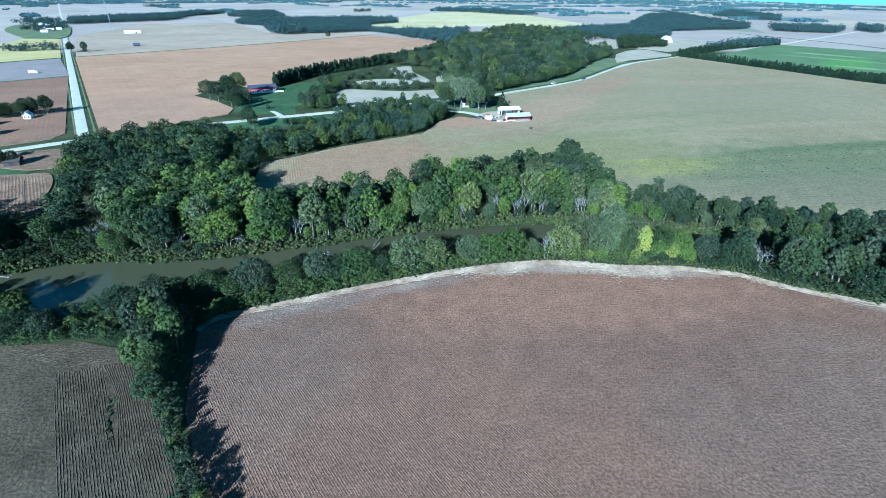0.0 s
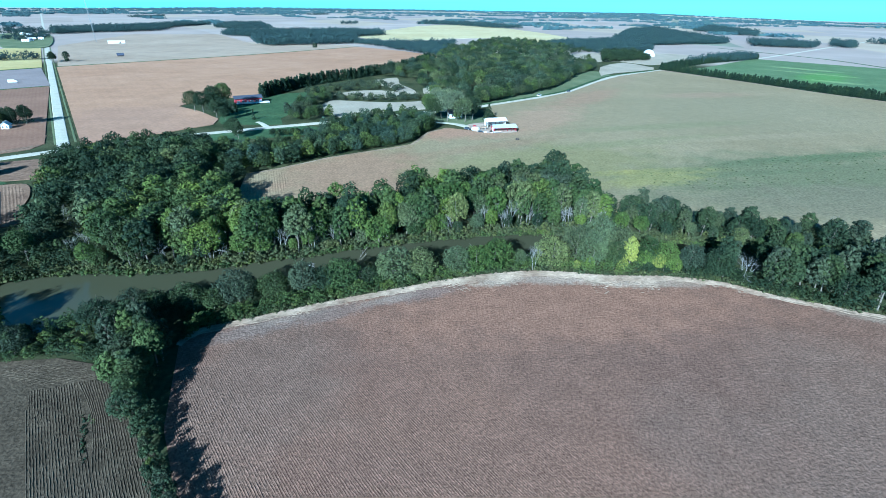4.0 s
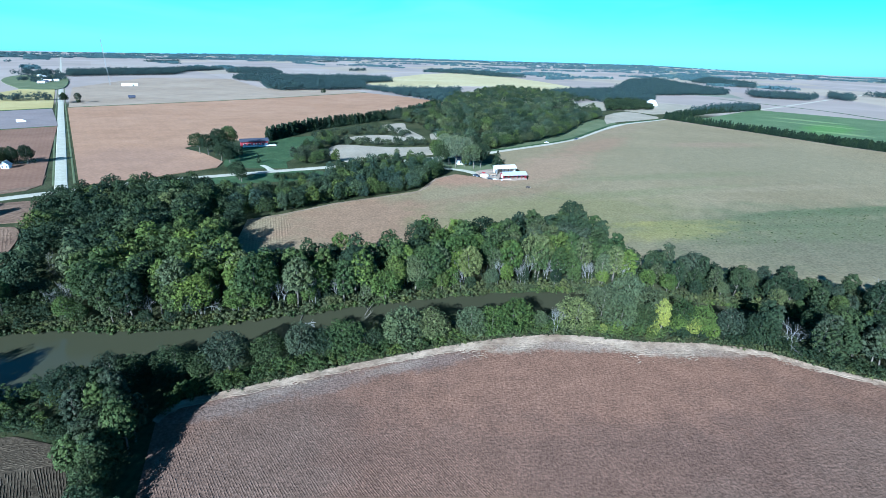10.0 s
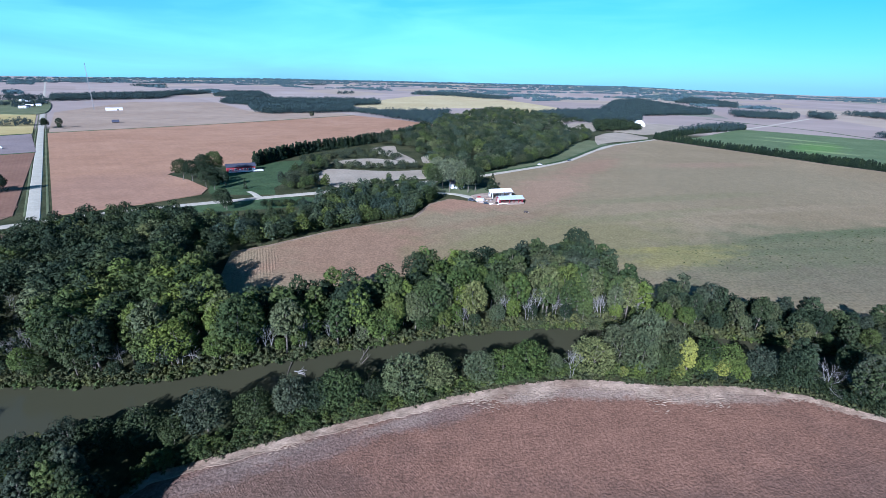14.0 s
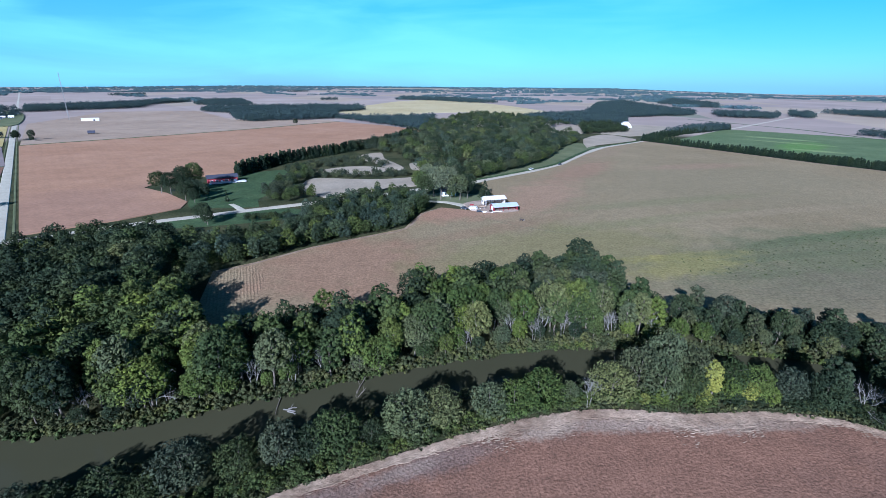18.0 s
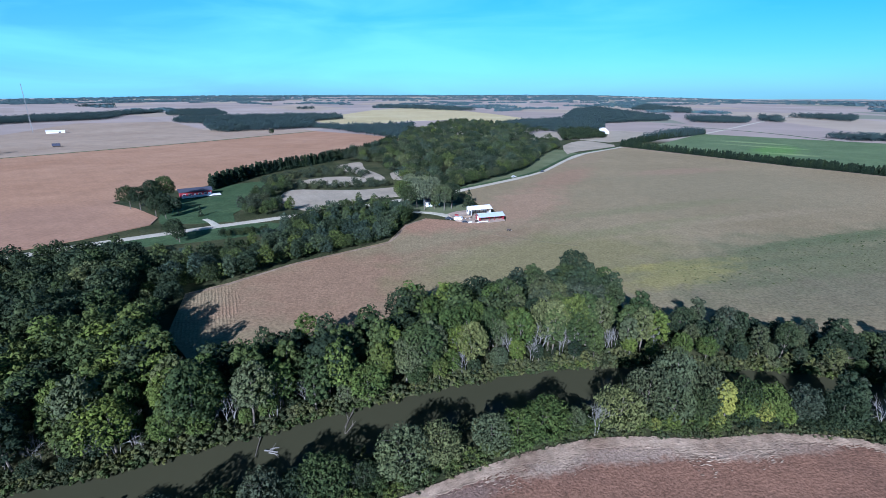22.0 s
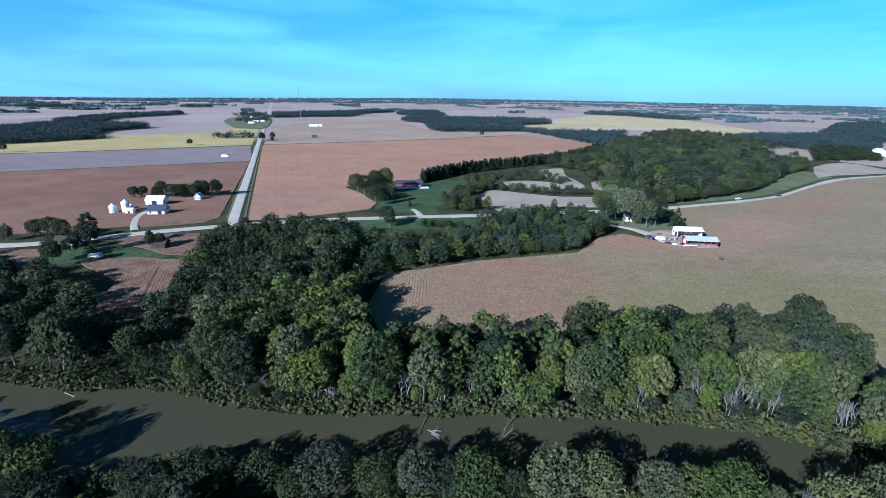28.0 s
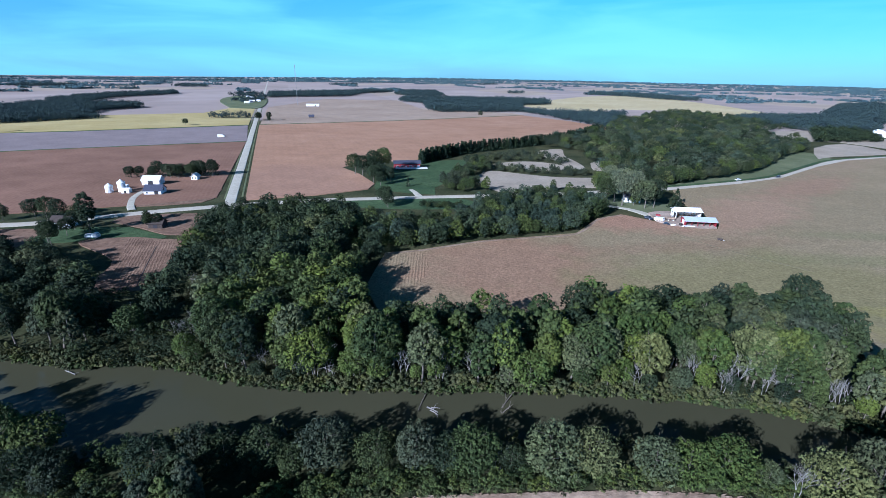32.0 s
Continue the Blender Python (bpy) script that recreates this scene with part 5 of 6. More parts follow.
stand(np.concatenate([FOREST_EDGE + rng.uniform(-2, 2, FOREST_EDGE.shape), FOREST_EDGE + (-6, 4) + rng.uniform(-2.5, 2.5, FOREST_EDGE.shape)]), (("slate", 0.35), ("mid", 0.3), ("dark", 0.2), ("grey", 0.15)), (0.5, 0.95), "along the edge of the forest by the road", "forest_edge")
wood("conifer_row", [(x + rng.uniform(-1, 1), y + rng.uniform(-1, 1)) for a, b in zip(curve_through([(-148.1, 416), (-126.7, 485), (-87.9, 546), (-44.9, 626), (-17.7, 729)], 24), [0] * 200) for x, y in [a, a + (2.5, -1.5)]], PINE_M, LEAF["needle"], "long dark row of planted conifers", rng, (0.9, 1.2), "conifer row")
pine_line = curve_through([(291, 655), (337, 550), (371, 472), (395, 427), (457, 299)], 46)
wood("pine_windbreak", [(x + 3 + rng.uniform(-1, 1), y + 2 + rng.uniform(-1, 1)) for x, y in list(pine_line) + [p + (3.5, 2.0) for p in pine_line]], PINE_M, LEAF["needle"], "dark windbreak row of pines", rng, (0.65, 0.95), "conifer row")
pine_two = curve_through([(294, 666), (326, 698), (383, 747), (454, 797), (523, 843)], 22)
wood("pine_windbreak", [(x + o + rng.uniform(-2, 2), y - 3 + rng.uniform(-2, 2)) for x, y in pine_two for o in (0, 6)], PINE_M, LEAF["needle"], "dark belt of pines behind the hay field", rng, (0.65, 1.0), "conifer row")

# distant woods, each by its corners
WOODS_WEST = [
    [(-760, 440), (-732, 464), (-697, 573), (-760, 600), (-827, 678), (-834, 770), (-900, 800), (-1040, 740), (-1000, 600), (-900, 480)], [(-1011, 784), (-1162, 970), (-1234, 1251), (-1320, 1320), (-1300, 1060), (-1130, 790)],
    [(-572, 652), (-530, 676), (-535, 688), (-582, 664)], [(-902, 1229), (-872, 1308), (-773, 1463), (-850, 1700), (-830, 1950), (-910, 1900), (-960, 1640), (-1020, 1400)],
    [(-725, 1703), (-595, 1589), (-530, 1680), (-690, 2080), (-790, 2000)], [(-1451, 2543), (-1375, 2705), (-1430, 2800), (-1540, 2640)], [(-1732, 1748), (-1680, 1853), (-1780, 1960), (-1860, 1820)],
    [(-2011, 1337), (-2011, 1515), (-2130, 1560), (-2130, 1340)], [(-1010, 1270), (-990, 1330), (-1040, 1350), (-1080, 1280)]]
WOODS_AHEAD = [
    [(-528, 1288), (-436, 1231), (-356, 1014), (-312, 969), (-165, 1070), (-207, 1294), (-144, 1404), (-177, 1560), (-560, 1430)],
    [(-213, 1264), (-164, 1068), (-98, 967), (-31, 860), (0, 800), (10, 850), (20, 1000), (39, 1120), (-37, 1080), (-108, 1072), (-173, 1123)],
    [(-97, 2322), (75, 2203), (236, 1956), (330, 2000), (210, 2420), (-60, 2540)], [(-805, 3331), (-707, 3517), (-760, 3600), (-860, 3420)], [(-385, 2169), (-333, 2229), (-350, 2270), (-410, 2210)],
    [(250, 1000), (290, 905), (400, 965), (480, 1149), (548, 1176), (500, 1300), (431, 1272), (300, 1200), (222, 1107)],
    [(243, 753), (330, 790), (345, 905), (289, 896)]]
WOODS_EAST = [
    [(431, 1272), (680, 1858), (879, 2123), (780, 1619), (736, 1308), (685, 1232), (548, 1176), (481, 1149), (408, 1038)],
    [(347, 723), (386, 749), (511, 818), (537, 861), (522, 883), (470, 845), (400, 775)], [(967, 1984), (994, 1617), (1198, 1952), (1300, 2500)],
    [(786, 1314), (721, 1173), (746, 1136), (805, 1105), (900, 1212), (870, 1252)], [(1024, 1342), (914, 1192), (908, 1114), (1030, 1270)],
    [(1125, 1354), (1115, 1233), (1107, 1132), (1258, 1271), (1260, 1330)], [(675, 752), (673, 700), (760, 660), (765, 690), (700, 750)]]
for o in WOODS_WEST + WOODS_AHEAD + WOODS_EAST:
    gap = 7.6 * max(1.0, math.hypot(*o[0]) / 1000)
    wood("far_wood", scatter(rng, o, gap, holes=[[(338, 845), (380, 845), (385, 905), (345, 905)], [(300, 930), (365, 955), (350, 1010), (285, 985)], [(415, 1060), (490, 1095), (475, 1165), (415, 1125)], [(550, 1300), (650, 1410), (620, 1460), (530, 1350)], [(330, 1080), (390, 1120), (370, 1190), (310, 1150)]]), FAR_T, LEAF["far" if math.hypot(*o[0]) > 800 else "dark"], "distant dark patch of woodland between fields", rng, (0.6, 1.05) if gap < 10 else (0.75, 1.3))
HAZE_T = [cloud_template(140 + i, 6, 30, 0.0, 7, 4, 8.5) for i in range(3)]
far_lines = []
for a in np.arange(-1.2, 1.2, 0.0032):
    far_lines.append((-4900 * math.sin(a + rng.uniform(-0.002, 0.002)), (4860 + rng.uniform(-60, 60)) * math.cos(a)))
for i in range(260):
    r, a = (rng.uniform(1900, 3600) if i < 70 else rng.uniform(3600, 4850)), rng.uniform(-1.15, 1.1)
    x, y, ln, dp = -r * math.sin(a), r * math.cos(a), rng.uniform(60, 330) * r / 3000, rng.uniform(10, 50)
    turn = rng.choice([0.63, 0.63 + 1.5708, 0.1]) if i < 70 else a
    c, n = math.cos(turn), math.sin(turn)
    far_lines += [(x + c * u - n * v, y + n * u + c * v) for u, v in zip(rng.uniform(-ln, ln, 28), rng.uniform(-dp, dp, 28))]
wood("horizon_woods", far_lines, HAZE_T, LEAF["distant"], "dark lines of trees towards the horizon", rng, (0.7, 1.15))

# brush along both banks and the field edges
brush = []
for x in np.arange(-156.4, 152.7, 1.5):
    if far_bank(x) < 160:
        brush += [(x + rng.uniform(-1, 1), far_bank(x) + rng.uniform(-0.4, 3.0)) for _ in range(2)]
    if x > -95:
        brush.append((x + rng.uniform(-1, 1), near_bank(x) - rng.uniform(0.8, 3.5)))
wood("bank_brush", brush, [cloud_template(120 + i, h, w, 0.0, 7, 9, 0.7) for i, (h, w) in enumerate([(2.2, 2.8), (3.2, 2.6), (1.5, 3.0)])], LEAF["brush"], "tangled brush along the river banks", rng, (0.6, 1.3), "brush", -0.5)
for lo, hi, tone, words in ((60, 190, "dark", "dark"), (-58, 60, "mid", "green")):
    spots = [(x + rng.uniform(-1, 1), y + rng.uniform(0.6, 4.4)) for x, y in curve_through(BEAN_EDGE, 26) if lo < x < hi]
    wood("edge_thicket", spots, THICK, LEAF[tone], f"{words} bushes along the field edge", rng, (0.14, 0.36), "thicket")
fringe = [(x + rng.uniform(-1, 1), float(far_bank(x)) + rng.uniform(-0.9, 0.8)) for x in np.arange(-200, 190, 0.8)]
pick = rng.uniform(size=len(fringe)) < 0.5
for tone, words, these in (("mid", "green", pick), ("brush", "olive", ~pick)):
    wood("water_fringe", np.array(fringe)[these], [cloud_template(124 + i, h, w, 0.0, 7, 9, 0.6) for i, (h, w) in enumerate([(1.9, 2.2), (1.5, 2.4)])], LEAF[tone], f"{words} brush hanging over the water's edge", rng, (0.6, 1.3), "brush", -1.5)
margin = [(x + rng.uniform(-1, 1), y + 0.5 + rng.uniform(-0.4, 2.0)) for x, y in curve_through(BEAN_EDGE[:-1], 20)]
wood("margin_brush", margin, [cloud_template(130 + i, 1.4, 2.2, 0.0, 6, 9, 0.5) for i in range(2)], LEAF["brush"], "low weeds along the field edge", rng, (0.5, 1.2), "brush")


# ---- buildings ----
def ring(bm, r0, z0, r1, z1, sides=24):
    a = [bm.verts.new((r0 * math.cos(6.2832 * i / sides), r0 * math.sin(6.2832 * i / sides), z0)) for i in range(sides)]
    b = [bm.verts.new((r1 * math.cos(6.2832 * i / sides), r1 * math.sin(6.2832 * i / sides), z1)) for i in range(sides)]
    for i in range(sides):
        j = (i + 1) % sides
        bm.faces.new((a[i], a[j], b[j], b[i]))
    return bm


def prism(points, y0, y1):
    """A plate with the outline of points (x, z), from y0 to y1."""
    bm = bmesh.new()
    a, b = [bm.verts.new((x, y0, z)) for x, z in points], [bm.verts.new((x, y1, z)) for x, z in points]
    bm.faces.new(a), bm.faces.new(b[::-1])
    for i in range(len(points)):
        j = (i + 1) % len(points)
        bm.faces.new((a[j], a[i], b[i], b[j]))
    bmesh.ops.recalc_face_normals(bm, faces=bm.faces)
    return bm


def place(root, x, y, turn):
    root.matrix_basis = pose(x, y, float(land(np.array(float(x)), np.array(float(y)))), 0, 0, turn)
    return root


def gabled(name, x, y, turn, length, width, eave, ridge, walls, roofing, label, category, windows=(), doors=(), open_front=False, over=0.5, group="", lift=0.0, trim=None, posts=None):
    """A building with a gable roof along its length. windows, doors: (side, along, sill, wide, high), side f, b, l or r."""
    root = new(name)
    hl, hw, t = length / 2, width / 2, 0.18
    if open_front:
        for i in range(6):
            px = -hl + 0.15 + i * (length - 0.3) / 5
            part("post", boxed((px - 0.13, -hw, -0.2, px + 0.13, -hw + 0.26, eave)), posts or WHITE, root)
        part("lintel", boxed((-hl, -hw - 0.02, eave - 0.45, hl, -hw + 0.16, eave + 0.03)), posts or WHITE, root)
    else:
        part("wall", boxed((-hl, -hw, -0.3, hl, -hw + t, eave)), walls, root)
    part("wall", boxed((-hl, hw - t, -0.3, hl, hw, eave)), walls, root)
    for s in (-1, 1):
        bm = bmesh.new()
        x0, x1 = s * hl, s * (hl - t)
        prof = [(-hw + t, -0.3), (hw - t, -0.3), (hw - t, eave), (0, ridge - 0.06), (-hw + t, eave)]
        a, b = [bm.verts.new((x0, p, z)) for p, z in prof], [bm.verts.new((x1, p, z)) for p, z in prof]
        bm.faces.new(a), bm.faces.new(b[::-1])
        for i in range(5):
            bm.faces.new((a[(i + 1) % 5], a[i], b[i], b[(i + 1) % 5]))
        bmesh.ops.recalc_face_normals(bm, faces=bm.faces)
        part("gable_wall", bm, walls, root)
    slope = (ridge - eave) / hw
    for s in (-1, 1):
        y0, y1 = s * (hw + over), 0.0
        z0 = eave - slope * over
        bm = bmesh.new()
        low = [bm.verts.new(v) for v in ((-hl - over, y0, z0 + 0.05), (hl + over, y0, z0 + 0.05), (hl + over, y1, ridge + 0.05), (-hl - over, y1, ridge + 0.05))]
        top = [bm.verts.new(v.co + Vector((0, 0, 0.16))) for v in low]
        bm.faces.new(top), bm.faces.new(low[::-1])
        for i in range(4):
            bm.faces.new((low[i], low[(i + 1) % 4], top[(i + 1) % 4], top[i]))
        bmesh.ops.recalc_face_normals(bm, faces=bm.faces)
        part("roof", bm, roofing, root)
    part("ridge_cap", boxed((-hl - over, -0.18, ridge + 0.16, hl + over, 0.18, ridge + 0.26)), roofing, root)

    def opening(kind, side, along, sill, wide, high):
        out = {"f": -hw, "b": hw, "l": -hl, "r": hl}[side]
        s = -1 if side in "fl" else 1
        frame_b, pane_b = bmesh.new(), bmesh.new()
        bits = [(along - wide / 2 - 0.1, sill - 0.1, along - wide / 2, sill + high + 0.1), (along + wide / 2, sill - 0.1, along + wide / 2 + 0.1, sill + high + 0.1),
                (along - wide / 2, sill + high, along + wide / 2, sill + high + 0.1), (along - wide / 2, sill - 0.1, along + wide / 2, sill)]
        def at(bm, a0, z0, a1, z1, d0, d1):
            p, q = sorted((out + s * d0, out + s * d1))
            box(bm, *((a0, p, z0, a1, q, z1) if side in "fb" else (p, a0, z0, q, a1, z1)))
        for a0, z0, a1, z1 in bits:
            at(frame_b, a0, z0, a1, z1, -0.02, 0.07)
        at(pane_b, along - wide / 2, sill, along + wide / 2, sill + high, -0.02, 0.03)
        f = part(kind, frame_b, trim or WHITE, root)
        # On all but red walls the door leaf is coloured as a dark opening.
        part("pane" if kind == "window" else "leaf", pane_b, GLASS if kind == "window" else (SHADE if walls is not RED else WHITE), f)

    for w in windows:
        opening("window", *w)
    for d in doors:
        opening("door", *d)
    g = place(root, x, y, turn)
    g.location.z += lift
    return tagged(g, label, category, group)


# the barn yard
gabled("open_barn", 38, 314, 14, 12.5, 7.5, 3.8, 5.0, WHITE, STEEL_WHITE, "open-fronted white barn with a white sheet roof", "barn", doors=[("l", -1.6, 0, 2.6, 2.8)], windows=[("l", 2.2, 1.4, 1.2, 1.2)], open_front=True, lift=1.0, posts=TIMBER)
gabled("cattle_shed", 42, 301.5, 12, 14.5, 6.5, 2.4, 3.6, RED, BLUE_ROOF, "red shed with a pale blue sheet roof", "shed", doors=[("l", 0, 0, 2.4, 2.2)], open_front=True, lift=1.0, posts=RED)
gabled("farmhouse", 12.5, 344, 12, 9, 7, 3.4, 6.0, WHITE, DARK_ROOF, "white farmhouse half hidden behind tall trees", "house", windows=[("f", -2.5, 1.0, 1.0, 1.4), ("f", 2.5, 1.0, 1.0, 1.4), ("l", 0, 1, 1, 1.4)], doors=[("f", 0, 0, 1.0, 2.1)])
# the red house
gabled("ranch_house", -150, 392, 27, 20, 8, 3.9, 5.5, RED, DARK_ROOF, "long red ranch house with white trim and dark roof", "house",
       windows=[("f", -7.5, 0.9, 1.8, 1.4), ("f", -4, 0.9, 1.8, 1.4), ("f", 2.5, 0.9, 2.2, 1.4), ("f", 6.0, 0.9, 1.8, 1.4)], doors=[("f", -0.8, 0, 1.1, 2.1), ("f", 8.6, 0, 1.8, 2.2)], over=0.7)
root = new("patio")
part("slab", boxed((-10.5, -4.2, 0.62, 14, 2.2, 0.9)), WHITE, root)
# Added wall, coloured near black for the dark shade below the patio.
part("retaining_wall", boxed((-10.3, -4.05, -0.3, 13.8, -3.7, 0.62), (-10.3, -3.7, -0.3, -10.0, 2.1, 0.62), (13.5, -3.7, -0.3, 13.8, 2.1, 0.62)), SHADE, root)
for i in range(5):
    part("rail_post", boxed((-10.2 + i * 3.2, -4.1, 0.9, -10.08 + i * 3.2, -3.98, 1.9)), WHITE, root)
part("rail", boxed((-10.2, -4.12, 1.86, 2.8, -3.96, 1.96)), WHITE, root)
tagged(place(root, -146.6, 388, 27), "white concrete patio with a rail before the red house", "patio")
# the farmstead across the gravel road
gabled("white_barn", -275, 274, 24, 10.4, 7.6, 3.3, 5.4, WHITE, STEEL_WHITE, "large white barn with a white sheet roof", "barn", doors=[("f", 0, 0, 3.0, 3.0)])
gabled("dark_barn", -254, 256, 26, 9.3, 8, 2.5, 5.0, WHITE, DARK_ROOF, "low white barn under a dark shingle roof", "barn", windows=[("r", 0, 1.8, 1.6, 1.6), ("f", -3, 0.8, 1, 1)], doors=[("f", 2, 0, 2.2, 2.1)])
gabled("white_house", -262, 295, 110, 4.4, 3.8, 2.6, 4.3, WHITE, STEEL_WHITE, "small white house among dark trees", "house", windows=[("l", -1.0, 0.9, 0.8, 1.1), ("l", 1.0, 0.9, 0.8, 1.1), ("b", 0, 0.9, 0.9, 1.1)])
gabled("feed_shed", -269, 250, 24, 4.4, 3.4, 2.4, 3.0, WHITE, STEEL_WHITE, "small white feed shed beside the bins", "shed", doors=[("f", 0, 0, 1.2, 1.9)], over=0.2)
gabled("farm_shed", -280, 258, 20, 4, 3, 2.0, 2.6, WHITE, GALV, "small pale shed on the stubble", "shed", over=0.2)


def grain_bin(x, y, r, h, peak):
    root = new("grain_bin")
    bm = bmesh.new()
    for i in range(int(h / 0.8)):
        z = -0.2 + i * h / int(h / 0.8)
        ring(bm, r, z, r + 0.05, z + 0.2), ring(bm, r + 0.05, z + 0.2, r, z + h / int(h / 0.8))
    part("shell", bm, WHITE, root)
    part("roof_cone", ring(bmesh.new(), r + 0.18, h - 0.22, 0.35, h + peak), GALV, root)
    part("cap", ring(ring(bmesh.new(), 0.36, h + peak - 0.05, 0.36, h + peak + 0.25), 0.36, h + peak + 0.25, 0.01, h + peak + 0.4), GALV, root)
    part("door", boxed((-0.5, -r - 0.08, 0.4, 0.5, -r + 0.1, 2.2)), GALV, root)
    part("ladder", boxed(*[(r + 0.1, -0.25, 0.3 + 0.35 * i, r + 0.15, 0.25, 0.34 + 0.35 * i) for i in range(int(h / 0.36))], (r + 0.08, -0.29, 0.2, r + 0.16, -0.24, h), (r + 0.08, 0.24, 0.2, r + 0.16, 0.29, h)), GALV, root)
    return tagged(place(root, x, y, 20), "round white steel grain bin with a conical roof", "grain bin", "grain bins")


grain_bin(-278.5, 247, 2.0, 4.3, 1.2)
grain_bin(-274, 251.5, 2.1, 6.0, 1.3)

# the homestead by the bend
gabled("small_house", -238, 192, 20, 8, 6, 3.0, 5.0, WHITE, TIMBER, "small grey-roofed house under dark trees", "house", windows=[("f", -2, 1, 1, 1.2), ("f", 2, 1, 1, 1.2)], doors=[("f", 0, 0, 1, 2.1)])
gabled("old_shed", -198.5, 206, 20, 6.2, 4.8, 2.5, 4.0, TIMBER, TIMBER, "weathered dark timber shed beside the road", "shed", doors=[("f", 0, 0, 1.8, 2.0)], trim=TIMBER)
# distant buildings
gabled("long_building", -607, 986, 30, 27, 9, 3.5, 5.0, WHITE, STEEL_WHITE, "long white metal building out in the fields", "barn", doors=[("f", 6, 0, 3, 2.8)])
gabled("field_hut", -456, 742, 30, 8, 6, 2.0, 4.6, TIMBER, DARK_ROOF, "dark field hut standing alone", "shed")
root = new("hoop_barn")
arc = [(9.5 * math.cos(math.pi * i / 14), 9.0 * math.sin(math.pi * i / 14)) for i in range(15)]
part("shell", prism(arc + [(-9.5, -0.3), (9.5, -0.3)], -13, 13), STEEL_WHITE, root)
part("door", boxed((-3, -13.1, 0, 3, -12.9, 4.5)), SHADE, root)
for i in range(7):
    y = -12 + 4 * i
    part("rib", prism([(x * 1.012, z * 1.012) for x, z in arc] + [(x * 0.99, z * 0.99) for x, z in arc[::-1]], y - 0.15, y + 0.15), GALV, root)
tagged(place(root, 361, 876, -20), "white round-roofed barn among far trees", "barn")
field("hamlet_green", [(-700, 842), (-664, 890), (-920, 1238), (-1010, 1222), (-900, 1040)], 1.1, PASTURE, "dull green ground of the hamlet by the gravel road", 6, category="green")
for i, (x, y, ln, tn) in enumerate([(-772, 980, 11, 30), (-782, 1004, 9, 60), (-797, 1029, 12, 30), (-795, 1050, 8, 30), (-850, 1090, 9, 80), (-905, 1165, 10, 30), (-950, 1205, 9, 100), (-860, 1150, 8, 30)]):
    gabled("village_house", x, y, tn, ln, 7, 3.0, 5.2, [WHITE, GALV, TIMBER][i % 3], [GALV, DARK_ROOF, STEEL_WHITE][i % 3], "distant pale house of a hamlet", "house", windows=[("f", -2, 1, 1.2, 1.3), ("f", 2, 1, 1.2, 1.3)], group="hamlet houses")
hamlet = np.concatenate([curve_through(line, 8) for line in ([(-806, 1002), (-812, 1040), (-820, 1075), (-838, 1122)], [(-860, 1040), (-885, 1100), (-880, 1160)], [(-960, 1262), (-985, 1240), (-1015, 1236)], [(-925, 1180), (-915, 1225), (-935, 1262)])])
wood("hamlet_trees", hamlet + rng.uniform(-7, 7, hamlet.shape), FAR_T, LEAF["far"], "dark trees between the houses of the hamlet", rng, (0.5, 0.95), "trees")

MAST = plain("mast_steel", (0.24, 0.235, 0.23), 0.5, 0.4, 0.2)
root = new("radio_mast")
for a in (0, 2.094, 4.189):
    part("mast_leg", tube(bmesh.new(), (0.8 * math.cos(a), 0.8 * math.sin(a), 0), (0.5 * math.cos(a), 0.5 * math.sin(a), 84), 0.16, 0.14, 5), MAST, root)
for i in range(24):
    z, r = 1.5 + 3.4 * i, 0.8 - 0.3 * (1.5 + 3.4 * i) / 84
    bm = bmesh.new()
    for a in (0, 2.094, 4.189):
        tube(bm, (r * math.cos(a), r * math.sin(a), z), (r * 0.96 * math.cos(a + 2.094), r * 0.96 * math.sin(a + 2.094), z + 3.2), 0.09, 0.09, 4)
    part("brace", bm, MAST, root)
tagged(place(root, -654, 1000, 0), "tall thin steel lattice radio mast", "radio mast")


# ---- vehicles and loose things ----
def vehicle(name, x, y, turn, length, paint, label, tall=1.5, boxy=False):
    root = new(name)
    hl, w = length / 2, 0.9 if not boxy else 1.15
    if boxy:
        body = [(-hl, 0.5), (hl, 0.5), (hl, 1.3), (hl - 0.5, 2.2), (hl - 1.9, 2.3), (hl - 2.0, tall), (-hl, tall)]
    else:
        body = [(-hl, 0.35), (hl, 0.35), (hl, 0.75), (hl - 0.9, 0.92), (-hl + 0.15, 0.95), (-hl, 0.8)]
    part("body", prism(body, -w, w), paint, root)
    if not boxy:
        part("cabin", prism([(-hl + 0.4, 0.93), (hl - 1.3, 0.93), (hl - 1.9, tall), (-hl + 1.0, tall)], -w + 0.12, w - 0.12), GLASS, root)
        part("roof_panel", boxed((-hl + 1.0, -w + 0.16, tall - 0.02, hl - 1.9, w - 0.16, tall + 0.04)), paint, root)
    else:
        part("windscreen", boxed((hl - 0.95, -w + 0.15, 1.45, hl - 0.3, w - 0.15, 2.0)), GLASS, root)
    for sx in (-hl + 0.85, hl - 0.85):
        for sy in (-1, 1):
            wheel = part("wheel", tube(bmesh.new(), (sx, sy * (w - 0.2), 0.36), (sx, sy * (w + 0.03), 0.36), 0.36, 0.36, 14), TYRE, root)
            part("rim", tube(bmesh.new(), (sx, sy * (w + 0.02), 0.36), (sx, sy * (w + 0.05), 0.36), 0.2, 0.19, 10), GALV, wheel)
    g = place(root, x, y, turn)
    g.location.z += 0.18
    return tagged(g, label, "car" if not boxy else "truck")


vehicle("car", 19.5, 306, -40, 4.4, CAR_DARK, "dark car parked in the barn yard")
vehicle("pickup", 24.5, 303.5, -30, 4.6, GALV, "pale grey van parked in the barn yard", 1.9, True)
